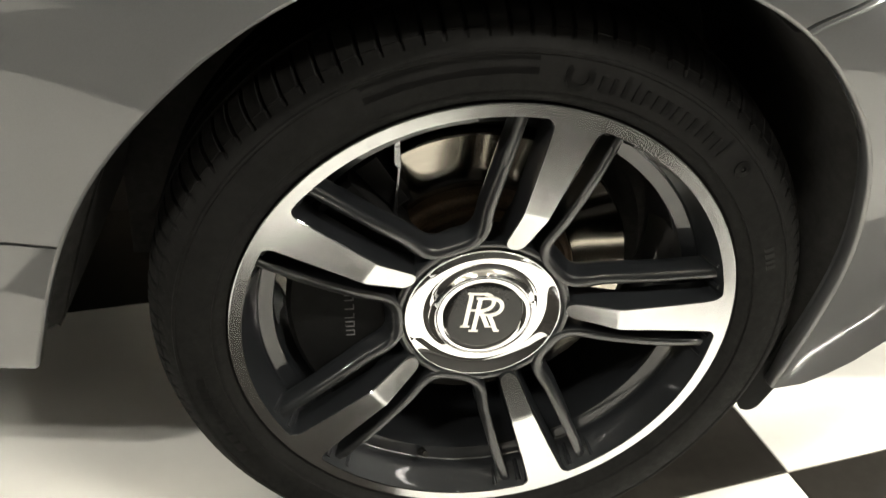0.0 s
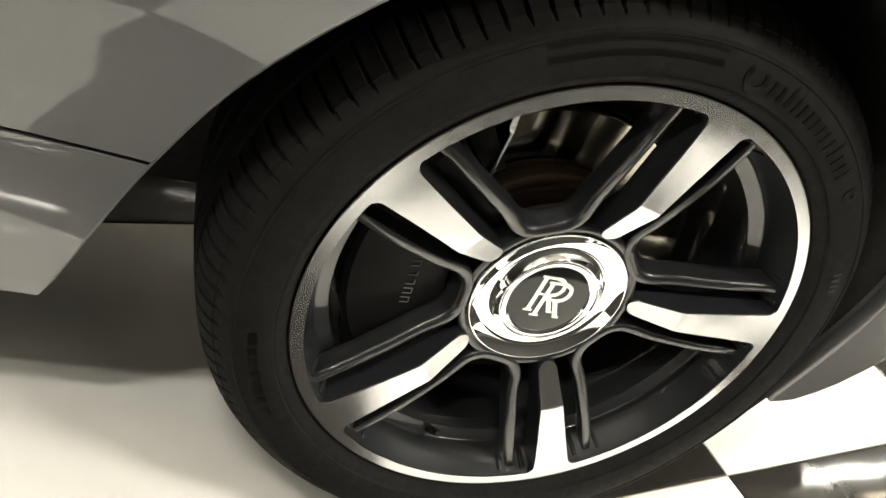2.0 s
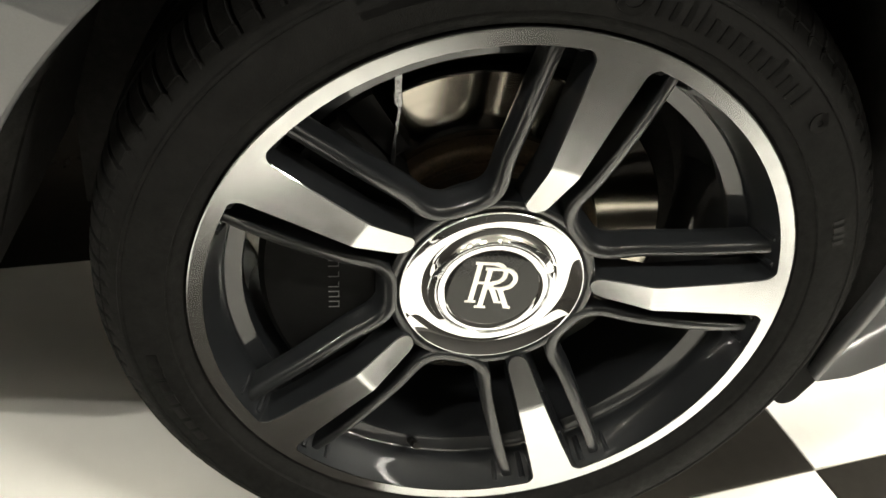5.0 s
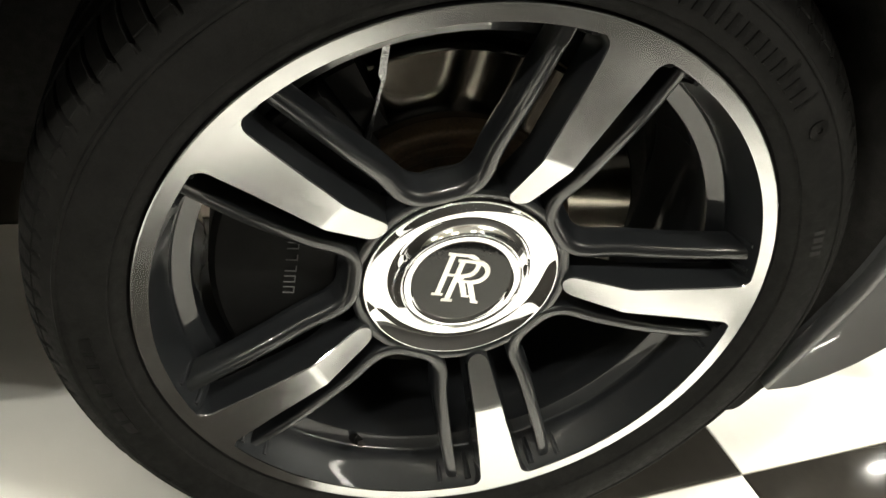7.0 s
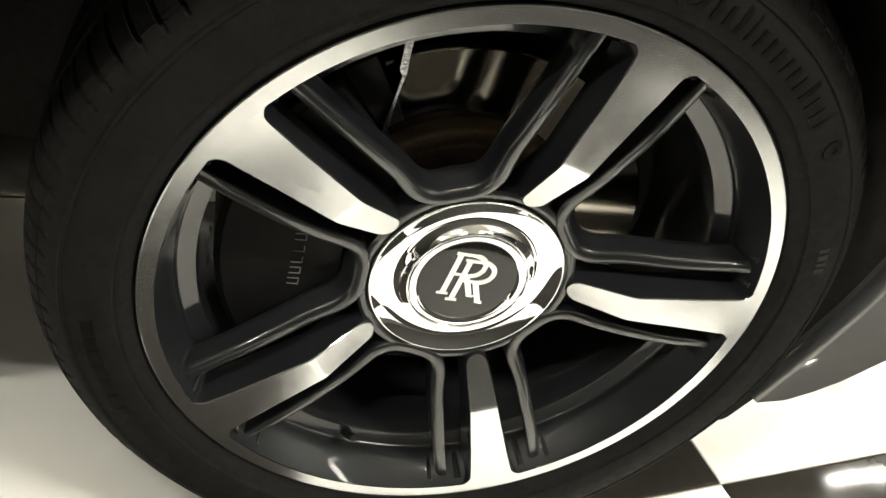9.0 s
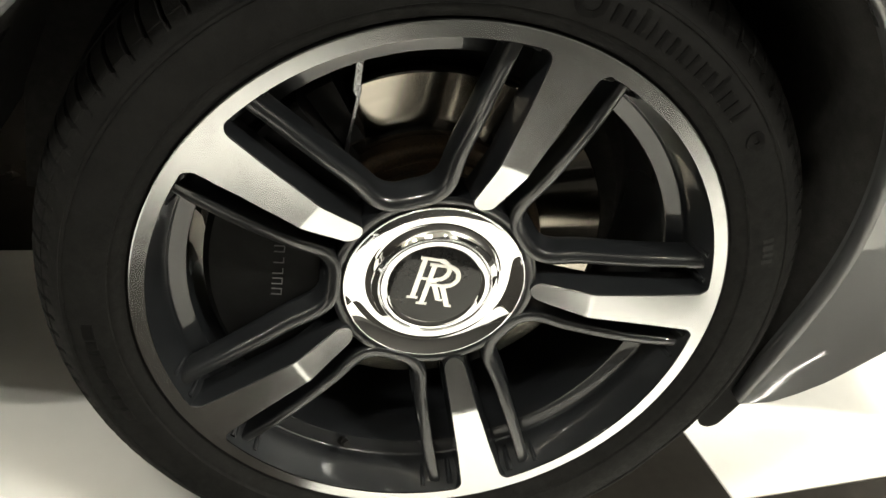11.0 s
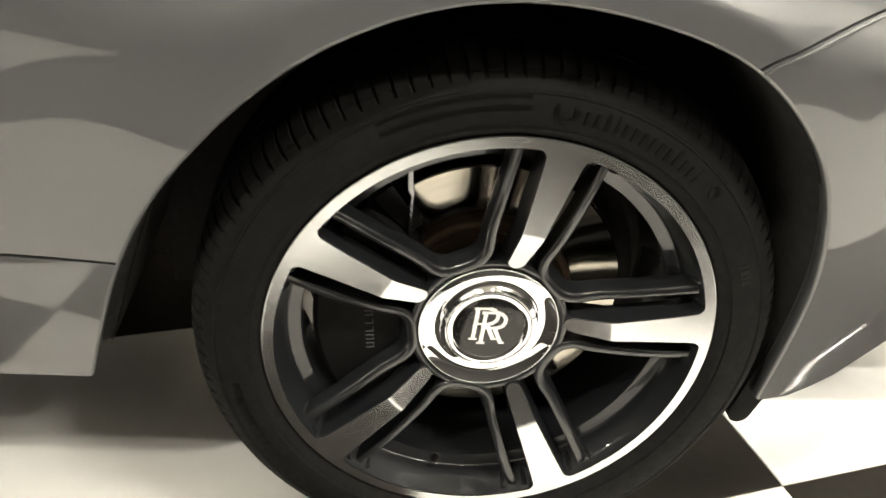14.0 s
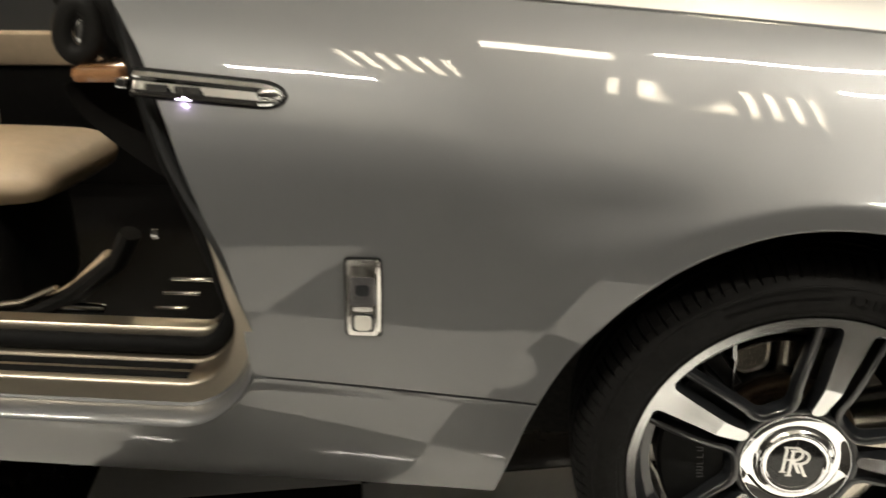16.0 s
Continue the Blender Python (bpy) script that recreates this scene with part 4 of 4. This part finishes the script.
def skin_block(name, x0, x1, h0, h1, out0, out1, material, label="", bevel=0.003, slant=0.0):
    """A block that lies on the skin."""
    bm = bmesh.new()
    rows = []
    n = 18
    rc = min(0.007, 0.30 * (x1 - x0), 0.30 * (h1 - h0))
    prof = [(0.0, out0), (0.0, out1 - bevel), (bevel, out1), (0.5, out1), (-bevel, out1), (-0.0, out1 - bevel), (-0.0, out0)]
    for i in range(n + 1):
        t = 0.5 - 0.5 * math.cos(math.pi * i / n)
        near = min(t, 1 - t) * (h1 - h0)
        cut = rc - math.sqrt(max(0.0, rc * rc - max(0.0, rc - near) ** 2))
        row = []
        for q, (c, o) in enumerate(prof):
            if q in (0, 1):
                x = x0
            elif q == 2:
                x = x0 + bevel
            elif q == 3:
                x = (x0 + x1) / 2
            elif q == 4:
                x = x1 - bevel
            else:
                x = x1
            x += cut if x < (x0 + x1) / 2 - 1e-6 else (-cut if x > (x0 + x1) / 2 + 1e-6 else 0.0)
            h = h0 + (h1 - h0) * t
            oo = o if 0 < i < n else min(o, out1 - bevel * 0.8)
            row.append(on_skin(x + slant * (h - 0.671), h, oo))
        rows.append(row)
    grid_bm(rows, bm)
    bm.verts.ensure_lookup_table()
    bm.faces.new([bm.verts[j] for j in range(7)])
    bm.faces.new([bm.verts[n * 7 + j] for j in range(7)])
    return part(name, bm, material, car, label, smooth=35)


BX0, BX1, BH0, BH1 = -0.736, -0.680, 0.604, 0.738
skin_block("side_plate_surround", BX0 - 0.002, BX1 + 0.002, BH0 - 0.002, BH1 + 0.002, -0.004, 0.003, SEAL, "thin black gasket round the chrome side plate", 0.001, slant=0.045)
skin_block("side_plate", BX0, BX1, BH0, BH1, 0.0, 0.007, SATIN, "chrome side plate with a dark badge window and a clear lamp", 0.004, slant=0.045)
skin_block("side_plate_brow", BX0 + 0.004, BX1 - 0.004, BH1 - 0.024, BH1 - 0.012, 0.0065, 0.0085, SATIN, "", 0.003, slant=0.045)
skin_block("badge_window", BX0 + 0.008, BX1 - 0.008, BH0 + 0.054, BH1 - 0.029, 0.0065, 0.0080, SMOKED, "smoked glass badge window", 0.001, slant=0.045)
skin_block("badge_bar", BX0 + 0.013, BX1 - 0.013, BH0 + 0.0455, BH0 + 0.0515, 0.0065, 0.0085, SILVER_PRINT, "plain bright bar below the badge window", 0.001, slant=0.045)
# dark block drawn for the dark reflection in the window's middle
skin_block("reflection_block", BX0 + 0.017, BX1 - 0.017, BH0 + 0.072, BH0 + 0.092, 0.0078, 0.0082, DARK_ALLOY, "", 0.0003, slant=0.045)
skin_block("repeater_rim", BX0 + 0.009, BX1 - 0.009, BH0 + 0.008, BH0 + 0.041, 0.0065, 0.0080, DARK_ALLOY, "", 0.002, slant=0.045)
skin_block("repeater_lens", BX0 + 0.012, BX1 - 0.012, BH0 + 0.011, BH0 + 0.038, 0.0070, 0.0100, LENS, "clear side repeater lens", 0.004, slant=0.045)

# long chrome handle inlay
def handle_rows(grow, out, x0=-1.052, x1=-0.818):
    rows = []
    for i in range(41):
        t = i / 40
        x = x0 - grow + (x1 - x0 + 2 * grow) * t
        mid = 0.953 - 0.004 * t
        tip = math.sqrt(max(0.0, 1 - max(0.0, (t - 0.82) / 0.18) ** 2)) if t > 0.82 else 1.0
        half = (0.0148 + grow) * max(0.06, tip)
        rows.append([on_skin(x, mid + half * c, o * (1 if tip > 0.3 else 0.5)) for c, o in ((-1, 0.0), (-0.95, out * 0.7), (-0.74, out), (-0.55, out * 0.35), (0.10, out * 0.15), (0.42, out * 0.6), (0.62, out), (0.95, out * 0.5), (1, 0.0))])
    return rows


part("handle_gasket", grid_bm(handle_rows(0.0035, 0.004)), SEAL, car, "thin black gasket round the chrome handle inlay")
part("handle_inlay", grid_bm(handle_rows(0.0, 0.011)), CHROME, car, "long polished chrome handle inlay", smooth=30)
for x0, x1 in ((-1.03, -0.995), (-0.985, -0.945)):
    skin_block("handle_slot", x0, x1, 0.945, 0.953, 0.009, 0.0125, BLACK_GLOSS, "", 0.001)

# bright domed nose of the handle
c = on_skin(-0.842, 0.950, 0.006)
bm = bmesh.new()
bmesh.ops.create_uvsphere(bm, u_segments=28, v_segments=16, radius=1.0, matrix=Matrix.Translation(c) @ Matrix.Diagonal((0.019, 0.008, 0.0105, 1)))
part("handle_nose", bm, CHROME, car, "domed chrome nose of the handle inlay")

# courtesy lamp under the rear end of the handle
led = on_skin(-0.972, 0.9365, 0.006)
part("handle_lamp", box_bm(led.x - 0.012, led.x + 0.012, led.y + 0.001, led.y + 0.005, led.z - 0.001, led.z + 0.001, 0.0006), glow("violet_white_led", (0.86, 0.76, 1.0), 9.0), car, "small violet-white courtesy lamp under the handle")
data = bpy.data.lights.new("handle_lamp_light", "POINT")
data.energy, data.color, data.shadow_soft_size = 0.035, (0.78, 0.62, 1.0), 0.004
new("handle_lamp_light", data).matrix_world = Matrix.Translation(led + Vector((0, -0.004, -0.005)))

# front marker lamp with washer nozzle
skin_block("marker_lamp", 0.362, 0.480, 0.756, 0.790, -0.001, 0.006, LENS, "white front marker lamp in the bumper", 0.005)
bm = bmesh.new()
c = on_skin(0.382, 0.774, 0.008)
bmesh.ops.create_uvsphere(bm, u_segments=20, v_segments=12, radius=0.0085, matrix=Matrix.Translation(c) @ Matrix.Diagonal((1, 0.7, 1, 1)))
part("washer_nozzle", bm, CHROME, car, "small chrome washer nozzle")

# ---- floor tiles ----
TILE, TILE_TURN, TILE_X, TILE_Y = 0.6267, 13.5, 0.531, 0.117


def tile_mesh(name, material):
    """A polished tile with a softly rounded cushion edge."""
    h = TILE / 2 - 0.0011
    bm = bmesh.new()
    rings = []
    for inset, z in ((0.0050, 0.0), (0.0036, -0.00010), (0.0022, -0.00036), (0.0010, -0.00080), (0.0002, -0.0015), (0.0, -0.0038)):
        rings.append([bm.verts.new((sx * (h - inset), sy * (h - inset), z)) for sx, sy in ((-1, -1), (1, -1), (1, 1), (-1, 1))])
    bm.faces.new(rings[0])
    for a, b in zip(rings, rings[1:]):
        for i in range(4):
            j = (i + 1) % 4
            bm.faces.new((b[i], b[j], a[j], a[i])).smooth = True
    me = bpy.data.meshes.new(name)
    bm.to_mesh(me)
    bm.free()
    me.materials.append(material)
    me.set_sharp_from_angle(angle=radians(60))
    return me


meshes = (tile_mesh("white_tile", WHITE_TILE), tile_mesh("black_tile", BLACK_TILE))
turn = pose(TILE_X, TILE_Y, 0, 0, 0, TILE_TURN)
far_tiles = (bmesh.new(), bmesh.new())
for i in range(-16, 16):
    for j in range(-16, 16):
        c = turn @ Vector(((i + 0.5) * TILE, (j + 0.5) * TILE, 0))
        if not (X0 < c.x < X1 and Y0 + 0.28 < c.y < Y1):
            if X0 - 0.2 < c.x < X1 + 0.2 and Y0 - 0.2 < c.y < Y1 + 0.2:
                h = TILE / 2 - 0.0011
                pts = [turn @ Vector(((i + 0.5) * TILE + sx * h, (j + 0.5) * TILE + sy * h, -0.0004)) for sx, sy in ((-1, -1), (1, -1), (1, 1), (-1, 1))]
                bm = far_tiles[(i + j) % 2]
                bm.faces.new([bm.verts.new((min(max(p.x, X0), X1), min(max(p.y, Y0), Y1), p.z)) for p in pts])
            continue
        ob = new("white_tile" if (i + j) % 2 == 0 else "black_tile", meshes[(i + j) % 2])
        ob.parent = floor
        ob.matrix_basis = turn @ Matrix.Translation(((i + 0.5) * TILE, (j + 0.5) * TILE, random.uniform(-0.0004, 0.0004))) @ pose(0, 0, 0, random.uniform(-0.04, 0.04), random.uniform(-0.04, 0.04), 0)
for bm, nm, m in zip(far_tiles, ("white_border_tiles", "black_border_tiles"), (WHITE_TILE, BLACK_TILE)):
    tagged(part(nm, bm, m, floor, smooth=0), kind="stuff")

# ---- dark carpet assumed past the tiles, so no third row is reflected ----
CARPET_EDGE = -2 * TILE
edge = []
for u in np.linspace(-7.5, 7.5, 61):
    p = turn @ Vector((float(u), CARPET_EDGE, 0))
    if X0 < p.x < X1 and Y0 < p.y < Y1:
        edge.append((p.x, p.y))
rows = []
for x, y in edge:
    rows.append([(x, max(Y0, y), -0.003), (x, max(Y0, y), 0.003), (x, max(Y0, y - 0.004), 0.0045), (x, (max(Y0, y - 0.006) + Y0) / 2, 0.0047), (x, Y0, 0.0047)])
tagged(part("carpet", grid_bm(rows), FLOOR_CARPET, label="dark taupe carpet assumed past the tiles, out of view", smooth=30), category="carpet", kind="structure")
